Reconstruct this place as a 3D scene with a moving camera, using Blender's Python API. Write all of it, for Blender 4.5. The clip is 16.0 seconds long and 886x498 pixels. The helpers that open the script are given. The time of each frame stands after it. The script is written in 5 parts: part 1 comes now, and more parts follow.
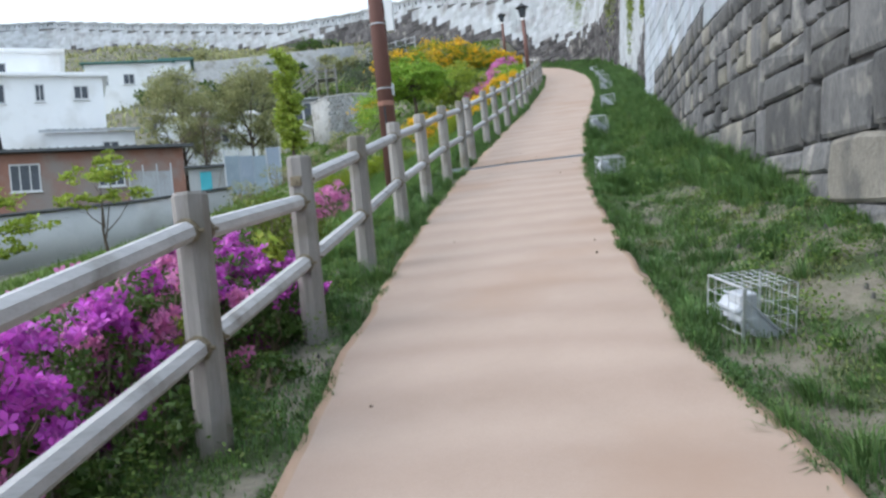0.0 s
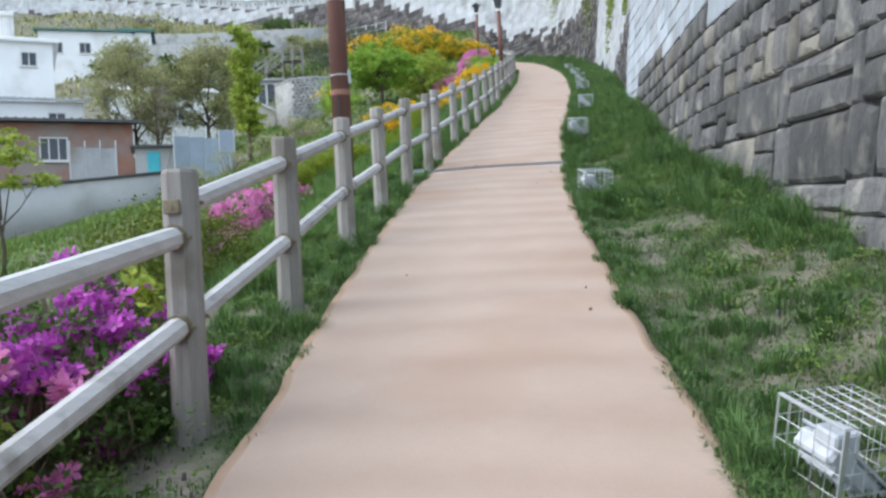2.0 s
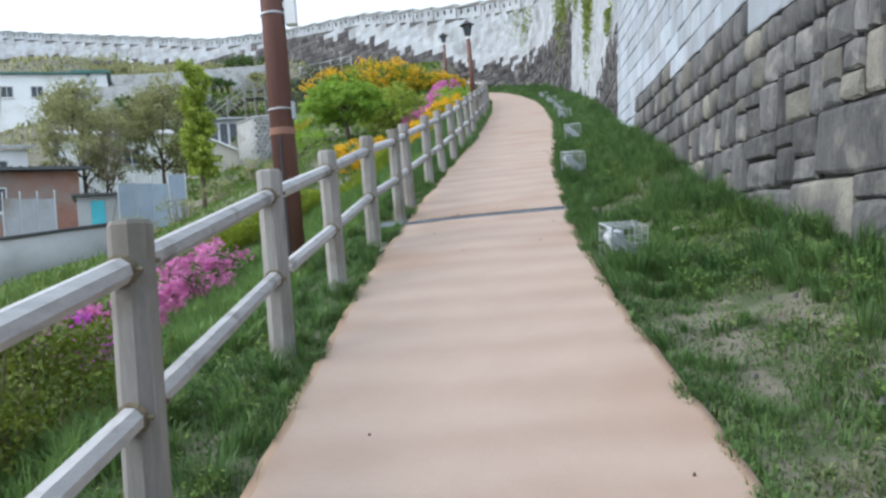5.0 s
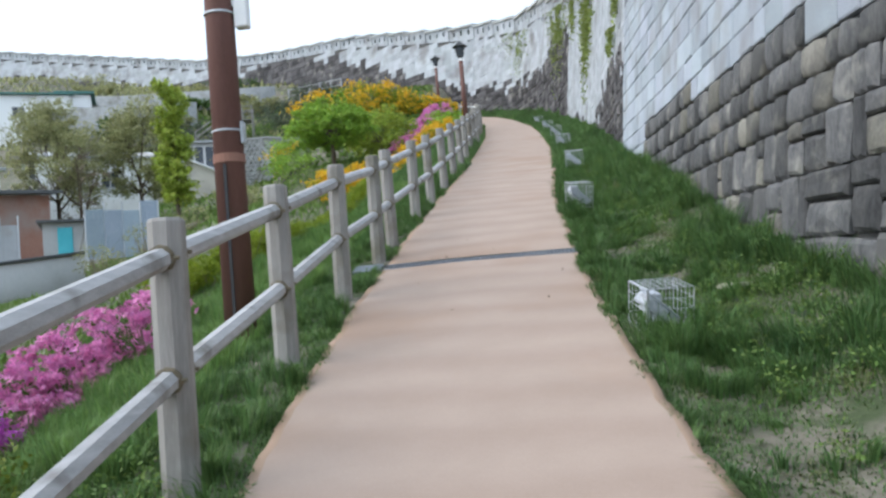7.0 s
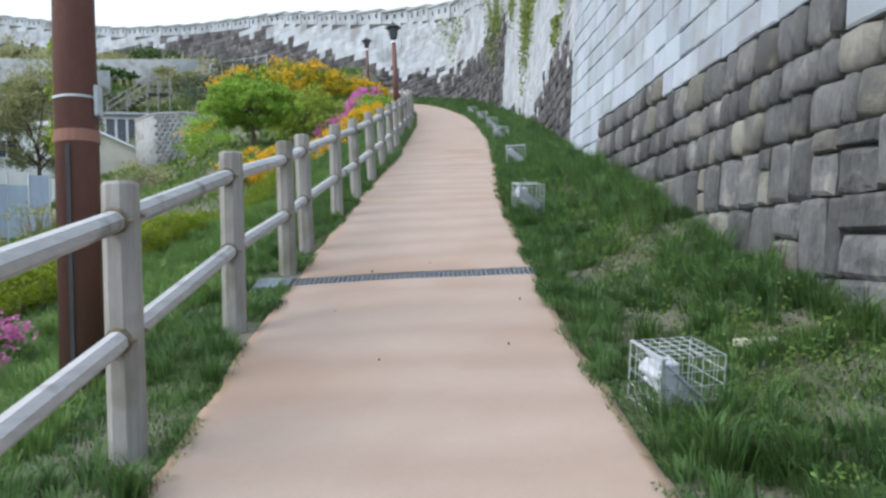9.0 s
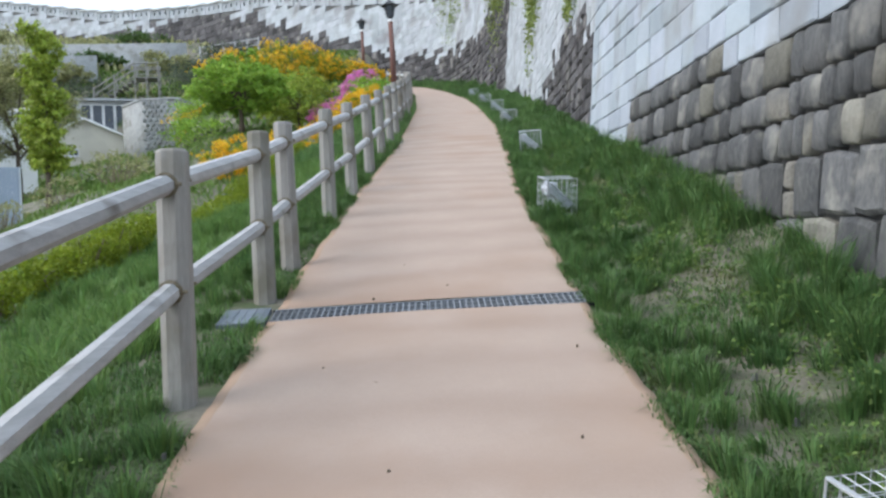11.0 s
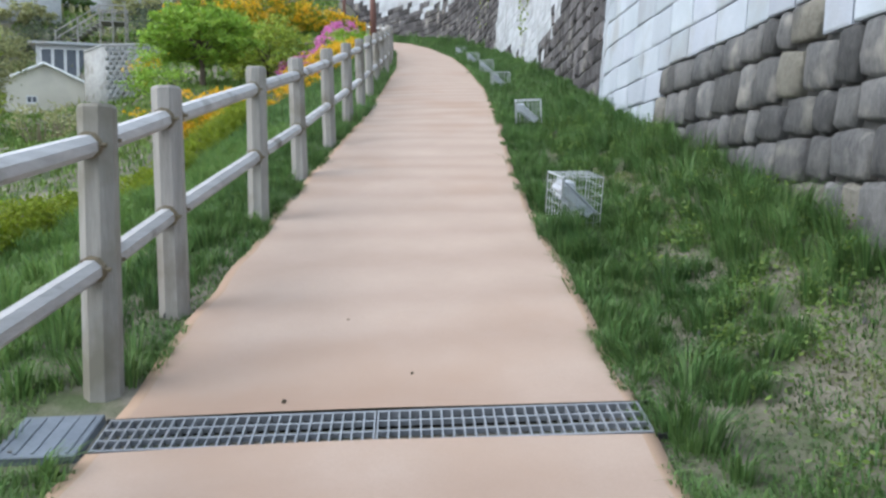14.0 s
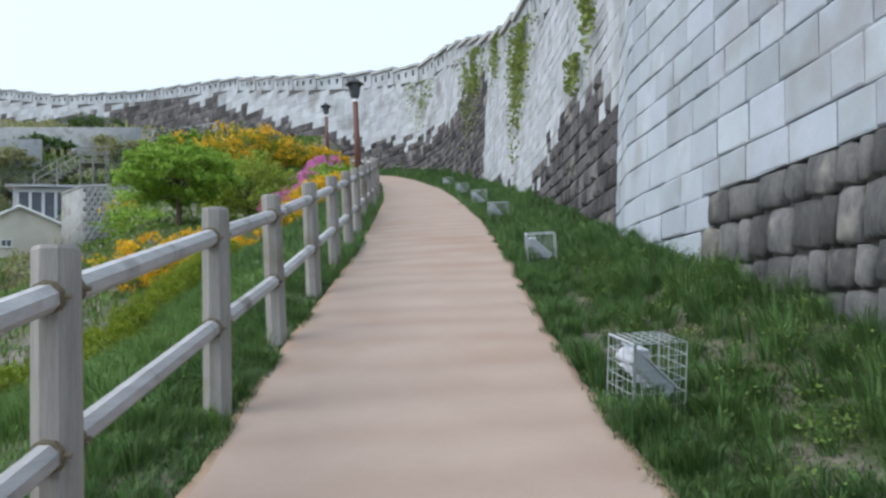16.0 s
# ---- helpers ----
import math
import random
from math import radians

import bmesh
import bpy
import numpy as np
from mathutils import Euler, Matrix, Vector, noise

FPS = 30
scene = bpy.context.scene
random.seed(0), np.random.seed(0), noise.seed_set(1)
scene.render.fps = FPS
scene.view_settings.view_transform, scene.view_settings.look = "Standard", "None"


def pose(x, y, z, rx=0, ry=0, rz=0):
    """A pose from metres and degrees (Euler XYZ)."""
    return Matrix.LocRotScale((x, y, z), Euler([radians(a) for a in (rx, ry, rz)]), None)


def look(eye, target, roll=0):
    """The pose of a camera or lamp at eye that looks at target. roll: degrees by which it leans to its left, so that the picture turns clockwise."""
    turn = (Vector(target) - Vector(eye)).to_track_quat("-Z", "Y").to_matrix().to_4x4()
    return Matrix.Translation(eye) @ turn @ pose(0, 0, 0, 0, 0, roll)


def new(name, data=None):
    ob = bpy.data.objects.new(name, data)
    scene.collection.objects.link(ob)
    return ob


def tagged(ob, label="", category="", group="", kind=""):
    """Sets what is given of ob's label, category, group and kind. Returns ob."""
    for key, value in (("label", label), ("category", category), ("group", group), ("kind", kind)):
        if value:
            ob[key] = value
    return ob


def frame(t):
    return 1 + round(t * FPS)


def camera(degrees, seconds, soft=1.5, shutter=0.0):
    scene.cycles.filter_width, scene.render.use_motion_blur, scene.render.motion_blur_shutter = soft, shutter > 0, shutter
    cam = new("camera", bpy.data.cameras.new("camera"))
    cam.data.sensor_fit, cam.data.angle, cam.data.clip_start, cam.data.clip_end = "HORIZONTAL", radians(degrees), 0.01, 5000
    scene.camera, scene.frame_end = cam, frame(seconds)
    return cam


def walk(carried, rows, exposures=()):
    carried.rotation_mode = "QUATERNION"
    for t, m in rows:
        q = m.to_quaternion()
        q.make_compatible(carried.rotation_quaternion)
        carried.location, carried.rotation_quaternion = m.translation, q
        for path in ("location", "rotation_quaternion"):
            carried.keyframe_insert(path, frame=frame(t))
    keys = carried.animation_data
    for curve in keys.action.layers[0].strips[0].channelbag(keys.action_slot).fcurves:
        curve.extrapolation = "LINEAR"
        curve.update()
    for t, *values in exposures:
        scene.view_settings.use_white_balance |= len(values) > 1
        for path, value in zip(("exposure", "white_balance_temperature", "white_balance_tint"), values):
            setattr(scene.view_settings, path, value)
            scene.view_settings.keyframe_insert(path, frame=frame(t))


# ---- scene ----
cam = camera(55.8, 16.0, soft=2.6)
PATH = [
    (0, (4.169, -1.162, -0.619), (3.378, 0.674, -0.568), -6.0),
    (0.5, (4.085, -0.774, -0.529), (3.271, 1.053, -0.52), -4.9),
    (1, (3.91, -0.396, -0.452), (3.154, 1.455, -0.464), -4.4),
    (1.5, (3.748, -0.067, -0.372), (3.043, 1.804, -0.385), -3.6),
    (2, (3.657, 0.319, -0.255), (2.947, 2.189, -0.236), -3.2),
    (2.5, (3.469, 0.701, -0.166), (2.785, 2.58, -0.144), -3.3),
    (3, (3.292, 1.031, -0.113), (2.668, 2.93, -0.063), -3.9),
    (3.5, (3.204, 1.429, 0.002), (2.526, 3.309, 0.059), -4.2),
    (4, (3.086, 1.804, 0.082), (2.405, 3.683, 0.154), -4.7),
    (6.5, (2.443, 3.736, 0.48), (1.84, 5.638, 0.607), -5.7),
    (7, (2.351, 4.117, 0.563), (1.731, 6.013, 0.709), -5.0),
    (7.5, (2.173, 4.498, 0.647), (1.606, 6.411, 0.781), -4.0),
    (8, (2.064, 4.858, 0.692), (1.56, 6.79, 0.815), -2.8),
    (8.5, (1.994, 5.304, 0.794), (1.456, 7.228, 0.902), -2.3),
    (9, (1.825, 5.698, 0.914), (1.379, 7.645, 1.018), -2.9),
    (11.3, (1.29, 7.482, 1.306), (0.849, 9.432, 1.371), -3.7),
    (11.5, (1.275, 7.633, 1.344), (0.83, 9.58, 1.444), -4.3),
    (12, (1.181, 7.993, 1.395), (0.644, 9.919, 1.441), -4.2),
    (12.5, (1.073, 8.379, 1.51), (0.552, 10.31, 1.5), -3.9),
    (13, (1.088, 8.798, 1.57), (0.527, 10.718, 1.605), -4.8),
    (13.5, (1.028, 9.188, 1.649), (0.549, 11.13, 1.676), -3.7),
    (14, (0.885, 9.538, 1.76), (0.485, 11.497, 1.726), -1.6),
    (14.5, (0.789, 9.937, 1.842), (0.358, 11.89, 1.872), -2.3),
    (15, (0.684, 10.298, 1.93), (0.274, 12.25, 2.069), -2.0),
    (15.5, (0.472, 10.64, 2.057), (0.126, 12.589, 2.338), -2.4),
    (16, (0.368, 11.051, 2.107), (0.02, 13.002, 2.376), -3.5),
]
walk(cam, [(t, look(eye, target, roll)) for t, eye, target, roll in PATH],
     [(0, 0.48), (2.5, 0.60), (4, 0.58), (6.5, 0.38), (9, 0.42), (11.5, 0.44), (13.5, 0.56), (15, 0.58), (15.5, 0.38), (16, 0.14)])

# ---- world and light ----
world = bpy.data.worlds.new("world")
scene.world = world
world.use_nodes = True
wn, wl = world.node_tree.nodes, world.node_tree.links
sky = wn.new("ShaderNodeTexSky")
sky.sky_type, sky.sun_disc = 'NISHITA', False
sky.sun_elevation, sky.sun_rotation = radians(46), radians(241)
sky.air_density, sky.dust_density, sky.ozone_density = 1.0, 8.0, 2.0
# thin even cloud over the whole sky
cloud = wn.new("ShaderNodeMix")
cloud.data_type = 'RGBA'
cloud.inputs[0].default_value = 0.72
cloud.inputs[7].default_value = (6.8, 8.15, 9.7, 1)
wl.new(sky.outputs[0], cloud.inputs[6])
wl.new(cloud.outputs[2], wn["Background"].inputs[0])
wn["Background"].inputs[1].default_value = 0.15
sun = new("sun", bpy.data.lights.new("sun", 'SUN'))
sun.data.energy, sun.data.angle, sun.data.color = 1.1, radians(40), (1.0, 0.985, 0.97)
sun.matrix_world = look((-11, -6.1, 13.0), (0, 0, 0))

# ---- plan: s runs along the path, r to its right ----
GX, GY, DX, DY = 0.04, 12.366, -0.234, 0.972
TURN = 13.53


def W(s, r):
    return GX + s * DX + r * DY, GY + s * DY - r * DX


def place(s, r, z, yaw=0.0):
    x, y = W(s, r)
    return pose(x, y, z, 0, 0, TURN + yaw)


def zp(s):
    """Height of the path's surface."""
    return 1.03 + (0.215 * s if s < 0 else 0.265 * min(s, 50) + 0.2 * max(0.0, s - 50))


def lerp_table(x, table):
    if x <= table[0][0]:
        return table[0][1]
    for (a, va), (b, vb) in zip(table, table[1:]):
        if x <= b:
            return va + (vb - va) * (x - a) / (b - a)
    return table[-1][1]


LEFT = [(-40, 0.2), (-18, 0.05), (-11.2, -0.38), (-9.7, -0.56), (-6.5, -0.8), (-3.8, -0.94), (-1.2, -1.02), (0.5, -1.0),
        (4.5, -0.84), (8.7, -0.56), (13, -0.4), (20, -0.2), (28, -0.3), (34, -1.2), (42, -3.5), (60, -14)]
RIGHT = [(-40, 2.4), (-18, 2.2), (-11.4, 1.58), (-10, 1.33), (-7.8, 1.15), (-4.6, 0.99), (-2, 0.96), (1.2, 1.03), (4.5, 1.1),
         (7, 1.27), (9.5, 1.45), (13.6, 1.64), (20, 1.72), (25, 1.62), (32, 1.1), (38, 0.3), (46, -2.2), (60, -11)]
# wall's foot: s, r, height of the foot, height of the crest
WALL = [(-34, 2.9, -6.2, -0.6), (-14, 2.85, -1.95, 3.7), (-7, 2.8, -0.4, 5.2), (-2, 2.6, 0.65, 6.2), (4, 2.72, 2.15, 7.8), (8.2, 2.72, 3.3, 8.9), (9.5, 2.98, 3.6, 9.2),
        (14, 3.25, 4.8, 10.3), (18.5, 3.4, 6.0, 11.35), (23, 3.4, 7.2, 12.2), (28, 3.35, 8.5, 13.9), (33, 3.0, 9.8, 15.8), (38, 2.5, 11.1, 17.5), (42, 1.5, 12.2, 18.2),
        (47, -1.4, 14.0, 19.7), (51.7, -5.8, 16.6, 21.3), (59.8, -11.9, 19.6, 24.3), (68.2, -20.6, 23.3, 26.5), (74.5, -30.1, 25.6, 28.6),
        (78.9, -37.2, 27.6, 31.0), (87.6, -55.0, 32.6, 36.2), (91.8, -70.0, 35.5, 40.0), (92.0, -108.0, 38.5, 44.0)]
# height of the land over the line of the path, away from it
LAND = [(-30, -6, -1.2), (-14, -4.5, -0.6), (-14, -12, -2.6), (-4, -6.5, -0.55), (-4, -12, -1.8), (2, -4, -0.35), (6, -8, -1.3), (8, -11.5, -2.1), (12, -13, -2.4),
        (16, -12, -2.3), (18, -15, -3.0), (12, -5, -0.6), (22, -6, -0.55), (24, -18, -3.6), (30, -27, -1.2), (33, -8, 0.2), (36, -4, 0.4), (38, -8, 1.0), (43, -15, -3.4),
        (44, -22, -3.8), (40, -32, -1.0), (50, -12, 1.2), (52, -20, 0.4), (52, -33, 1.4), (51, -5, 2.3), (59, -12, 3.4), (58, -26, 2.6), (67, -20.6, 5.1), (73.5, -30, 6.2),
        (78, -37, 7.4), (87, -55, 10.8), (91, -70, 12.8), (92, -108, 16), (60, -60, 6), (30, -60, 1),
        (28, -12, -2.9), (34, -14, -3.8), (38, -18, -4.2), (30, -18, -3.9), (22, -10.5, -2.3), (17, -7, -1.2), (37, -12, -2.4), (47, -20.5, -4.4)]


# rise of the grass bank from the path's edge to the foot of the wall
BANK = [(-14, 0.12), (-8, 0.18), (-4, 0.2), (0, 0.26), (3, 0.30), (6, 0.34), (9, 0.24), (20, 0.15)]


def wall_r(s):
    return lerp_table(s, [(a, b) for a, b, c, d in WALL[:15]])


def land(s, r):
    base = zp(s)
    if r > -1.3:
        if r > 0 and s < 46:
            wr = wall_r(s)
            over = min(1.0, max(0.0, (r - wr - 1.2) / 0.6))
            off = min(1.0, max(0.0, (r - lerp_table(s, RIGHT)) / 0.35))
            edge = lerp_table(s, RIGHT)
            rise = min(1.0, max(0.0, (r - edge - 0.45) / max(0.3, wr - edge - 0.55)))
            return base - 0.09 * off + rise * lerp_table(s, BANK) + 4.0 * over
        return base
    num = den = 0.0
    for a, b, d in LAND:
        w = 1.0 / ((s - a) ** 2 + (r - b) ** 2 + 0.5) ** 1.6
        num, den = num + w * d, den + w
    k = min(1.0, (-1.3 - r) / 2.5)
    return base + k * k * (3 - 2 * k) * num / den


def bumps(s, r):
    return 0.05 * noise.noise((s * 0.9, r * 0.9, 0))


# ---- mesh helpers ----
def fast_mesh(name, verts, faces, mats, smooth=False, index=None):
    """verts (n, 3), faces (m, k) of one size."""
    verts, faces = np.asarray(verts, np.float32), np.asarray(faces, np.int32)
    me = bpy.data.meshes.new(name)
    me.vertices.add(len(verts))
    me.vertices.foreach_set("co", verts.ravel())
    me.loops.add(faces.size)
    me.loops.foreach_set("vertex_index", faces.ravel())
    me.polygons.add(len(faces))
    me.polygons.foreach_set("loop_start", np.arange(0, faces.size, faces.shape[1], dtype=np.int32))
    for m in mats if isinstance(mats, (list, tuple)) else [mats]:
        me.materials.append(m)
    if index is not None:
        me.polygons.foreach_set("material_index", np.asarray(index, np.int32))
    me.update(calc_edges=True)
    if smooth:
        me.shade_smooth()
    me.validate()
    return me


def part(name, data, parent=None, m=None, label=""):
    ob = new(name, data)
    if m is not None:
        ob.matrix_basis = m
    if parent:
        ob.parent = parent
    if label:
        ob["label"] = label
    return ob


class Build:
    """Gathers boxes, prisms and tubes into one mesh."""

    def __init__(self):
        self.v, self.f, self.mi = [], [], []

    def add(self, verts, faces, mi=0):
        o = len(self.v)
        self.v += [tuple(v) for v in verts]
        self.f += [tuple(i + o for i in f) for f in faces]
        self.mi += [mi] * len(faces)

    def box(self, a, b, mi=0, m=None, bevel=0.0):
        (x0, y0, z0), (x1, y1, z1) = a, b
        bm = bmesh.new()
        vs = [bm.verts.new(p) for p in [(x0, y0, z0), (x1, y0, z0), (x1, y1, z0), (x0, y1, z0), (x0, y0, z1), (x1, y0, z1), (x1, y1, z1), (x0, y1, z1)]]
        for f in [(0, 3, 2, 1), (4, 5, 6, 7), (0, 1, 5, 4), (1, 2, 6, 5), (2, 3, 7, 6), (3, 0, 4, 7)]:
            bm.faces.new([vs[i] for i in f])
        if bevel:
            bmesh.ops.bevel(bm, geom=bm.edges[:], offset=bevel, segments=1, affect='EDGES')
        bm.verts.index_update()
        vv = [m @ v.co if m else v.co.copy() for v in bm.verts]
        self.add(vv, [[v.index for v in f.verts] for f in bm.faces], mi)
        bm.free()

    def tube(self, p, q, ra, rb=None, n=8, mi=0, turn=0.0, cap=True):
        p, q, rb = Vector(p), Vector(q), ra if rb is None else rb
        rot = (q - p).to_track_quat('Z', 'Y').to_matrix()
        ring = [Vector((math.cos(turn + 2 * math.pi * i / n), math.sin(turn + 2 * math.pi * i / n), 0)) for i in range(n)]
        vs = [p + rot @ (c * ra) for c in ring] + [q + rot @ (c * rb) for c in ring]
        fs = [(i, (i + 1) % n, n + (i + 1) % n, n + i) for i in range(n)]
        if cap:
            fs += [tuple(range(n - 1, -1, -1)), tuple(range(n, 2 * n))]
        self.add(vs, fs, mi)

    def mesh(self, name, mats, smooth=False):
        me = bpy.data.meshes.new(name)
        me.from_pydata(self.v, [], self.f)
        for m in mats if isinstance(mats, (list, tuple)) else [mats]:
            me.materials.append(m)
        me.polygons.foreach_set("material_index", self.mi)
        if smooth:
            me.shade_smooth()
        me.update()
        return me


# ---- materials ----
def material(name, c1, c2, scale=4.0, rough=0.8, bump=0.3, fine=40.0, metal=0.0, random_kind="", spread=0.25, stain=None, stain_scale=0.7, stain_from=0.52, relief=0.01, translucent=0.0, stretch=None):
    mt = bpy.data.materials.new(name)
    mt.use_nodes = True
    n, l = mt.node_tree.nodes, mt.node_tree.links
    b = n["Principled BSDF"]
    geo = n.new("ShaderNodeNewGeometry")
    vec = geo.outputs["Position"]
    if stretch:
        mp = n.new("ShaderNodeMapping")
        mp.inputs["Scale"].default_value = stretch
        l.new(vec, mp.inputs["Vector"])
        vec = mp.outputs[0]
    big, small = n.new("ShaderNodeTexNoise"), n.new("ShaderNodeTexNoise")
    for t, sc, det in ((big, scale, 5.0), (small, fine, 4.0)):
        t.inputs["Scale"].default_value, t.inputs["Detail"].default_value = sc, det
        t.inputs["Roughness"].default_value = 0.65
        l.new(vec, t.inputs["Vector"])
    ramp = n.new("ShaderNodeMapRange")
    ramp.inputs[1].default_value, ramp.inputs[2].default_value = 0.3, 0.7
    both = n.new("ShaderNodeMath")
    both.operation = 'MULTIPLY_ADD'
    both.inputs[1].default_value = 0.4
    l.new(small.outputs["Fac"], both.inputs[0])
    hl = n.new("ShaderNodeMath")
    hl.operation = 'MULTIPLY'
    hl.inputs[1].default_value = 0.6
    l.new(big.outputs["Fac"], hl.inputs[0])
    l.new(hl.outputs[0], both.inputs[2])
    l.new(both.outputs[0], ramp.inputs[0])
    mix = n.new("ShaderNodeMix")
    mix.data_type = 'RGBA'
    l.new(ramp.outputs[0], mix.inputs[0])
    mix.inputs[6].default_value, mix.inputs[7].default_value = (*c1, 1), (*c2, 1)
    col = mix.outputs[2]
    if stain:
        st = n.new("ShaderNodeTexNoise")
        st.inputs["Scale"].default_value, st.inputs["Detail"].default_value = stain_scale, 6.0
        l.new(geo.outputs["Position"], st.inputs["Vector"])
        sr = n.new("ShaderNodeMapRange")
        sr.inputs[1].default_value, sr.inputs[2].default_value = stain_from, stain_from + 0.16
        l.new(st.outputs["Fac"], sr.inputs[0])
        m2 = n.new("ShaderNodeMix")
        m2.data_type = 'RGBA'
        l.new(sr.outputs[0], m2.inputs[0])
        l.new(col, m2.inputs[6])
        m2.inputs[7].default_value = (*stain, 1)
        col = m2.outputs[2]
    if random_kind:
        if random_kind == "island":
            rnd = geo.outputs["Random Per Island"]
        else:
            rnd = n.new("ShaderNodeObjectInfo").outputs["Random"]
        mr = n.new("ShaderNodeMapRange")
        mr.inputs[3].default_value, mr.inputs[4].default_value = 1 - spread, 1 + spread
        l.new(rnd, mr.inputs[0])
        hs = n.new("ShaderNodeHueSaturation")
        l.new(mr.outputs[0], hs.inputs["Value"])
        hr = n.new("ShaderNodeMapRange")
        hr.inputs[3].default_value, hr.inputs[4].default_value = 0.485, 0.515
        sc2 = n.new("ShaderNodeMath")
        sc2.operation = 'FRACT'
        sm = n.new("ShaderNodeMath")
        sm.operation = 'MULTIPLY'
        sm.inputs[1].default_value = 7.31
        l.new(rnd, sm.inputs[0])
        l.new(sm.outputs[0], sc2.inputs[0])
        l.new(sc2.outputs[0], hr.inputs[0])
        l.new(hr.outputs[0], hs.inputs["Hue"])
        l.new(col, hs.inputs["Color"])
        col = hs.outputs[0]
    l.new(col, b.inputs["Base Color"])
    b.inputs["Roughness"].default_value, b.inputs["Metallic"].default_value = rough, metal
    b.inputs["Specular IOR Level"].default_value = 0.3
    if bump:
        bp = n.new("ShaderNodeBump")
        bp.inputs["Strength"].default_value, bp.inputs["Distance"].default_value = bump, relief
        l.new(both.outputs[0], bp.inputs["Height"])
        l.new(bp.outputs[0], b.inputs["Normal"])
    if translucent:
        tr = n.new("ShaderNodeBsdfTranslucent")
        l.new(col, tr.inputs["Color"])
        ms = n.new("ShaderNodeMixShader")
        ms.inputs[0].default_value = translucent
        l.new(b.outputs[0], ms.inputs[1])
        l.new(tr.outputs[0], ms.inputs[2])
        l.new(ms.outputs[0], n["Material Output"].inputs["Surface"])
    return mt


M_path = material("path_coating", (0.37, 0.285, 0.235), (0.445, 0.35, 0.295), 1.6, 0.85, 0.5, 90, stain=(0.375, 0.27, 0.21), stain_scale=0.5, relief=0.004)
M_edge = material("path_worn_edge", (0.34, 0.235, 0.17), (0.40, 0.29, 0.22), 3, 0.9, 0.5, 80, relief=0.004)


def path_bands():
    """Broad soft bands across the path, left by the tool that spread the coating."""
    n, l = M_path.node_tree.nodes, M_path.node_tree.links
    geo, mp, wv, mx = n.new("ShaderNodeNewGeometry"), n.new("ShaderNodeMapping"), n.new("ShaderNodeTexWave"), n.new("ShaderNodeMix")
    mp.inputs["Rotation"].default_value = (0, 0, radians(-13.53))
    wv.wave_type, wv.bands_direction, wv.wave_profile = 'BANDS', 'Y', 'SIN'
    wv.inputs["Scale"].default_value, wv.inputs["Distortion"].default_value = 0.5, 4.0
    wv.inputs["Detail"].default_value, wv.inputs["Detail Scale"].default_value = 2.0, 0.8
    mx.data_type, mx.blend_type = 'RGBA', 'MULTIPLY'
    mx.inputs[7].default_value = (0.91, 0.89, 0.88, 1)
    l.new(geo.outputs["Position"], mp.inputs["Vector"])
    l.new(mp.outputs[0], wv.inputs["Vector"])
    b = n["Principled BSDF"]
    col = b.inputs["Base Color"].links[0].from_socket
    l.new(wv.outputs["Fac"], mx.inputs[0])
    l.new(col, mx.inputs[6])
    l.new(mx.outputs[2], b.inputs["Base Color"])


path_bands()
M_soil = material("soil", (0.12, 0.11, 0.085), (0.27, 0.25, 0.205), 3.5, 0.95, 1.0, 30, stain=(0.07, 0.095, 0.045), stain_scale=2.6, stain_from=0.46, relief=0.03)
M_grass = material("grass_blades", (0.045, 0.112, 0.038), (0.17, 0.285, 0.09), 1.3, 0.55, 0.0, 20, random_kind="island", spread=0.4, translucent=0.35)
M_bank = material("bank_grass_blades", (0.09, 0.18, 0.05), (0.21, 0.34, 0.10), 1.4, 0.55, 0.0, 20, random_kind="island", spread=0.4, translucent=0.35)
M_dry = material("thin_turf_blades", (0.12, 0.17, 0.06), (0.24, 0.27, 0.12), 2.4, 0.6, 0.0, 20, random_kind="island", spread=0.45, translucent=0.25)
M_shrub = material("shrub_leaves", (0.05, 0.085, 0.012), (0.19, 0.24, 0.03), 3.0, 0.55, 0.0, 12, random_kind="island", spread=0.4, translucent=0.25)
M_cover = material("cover_steel", (0.10, 0.125, 0.16), (0.18, 0.21, 0.25), 9, 0.5, 0.2, 60, metal=0.2)
M_grate = material("worn_grate_steel", (0.22, 0.24, 0.27), (0.36, 0.38, 0.41), 12, 0.5, 0.2, 80, metal=0.4)
M_weed = material("weed_leaves", (0.09, 0.165, 0.035), (0.20, 0.30, 0.075), 2, 0.6, 0.0, 20, random_kind="island", spread=0.3, translucent=0.25)
M_dark = material("old_stone", (0.045, 0.048, 0.054), (0.18, 0.18, 0.178), 2.4, 0.9, 1.0, 20, random_kind="object", spread=0.4, stain=(0.25, 0.245, 0.225), stain_scale=3.4, stain_from=0.55, relief=0.04, stretch=(1.6, 1.6, 0.7))
M_tan = material("old_stone_tan", (0.115, 0.11, 0.097), (0.28, 0.27, 0.235), 2.4, 0.9, 1.0, 26, random_kind="object", spread=0.3, stain=(0.10, 0.10, 0.098), stain_scale=2.2, stain_from=0.5, relief=0.03)
M_light = material("granite_ashlar", (0.31, 0.355, 0.41), (0.44, 0.49, 0.545), 1.4, 0.85, 0.6, 55, random_kind="object", spread=0.15, stain=(0.31, 0.33, 0.35), stain_scale=1.3, relief=0.012)
M_dark_i = material("old_stone_small", (0.045, 0.043, 0.047), (0.13, 0.125, 0.128), 2.5, 0.9, 0.9, 22, random_kind="island", spread=0.55, stain=(0.24, 0.23, 0.215), stain_scale=1.6, stain_from=0.56, relief=0.03)
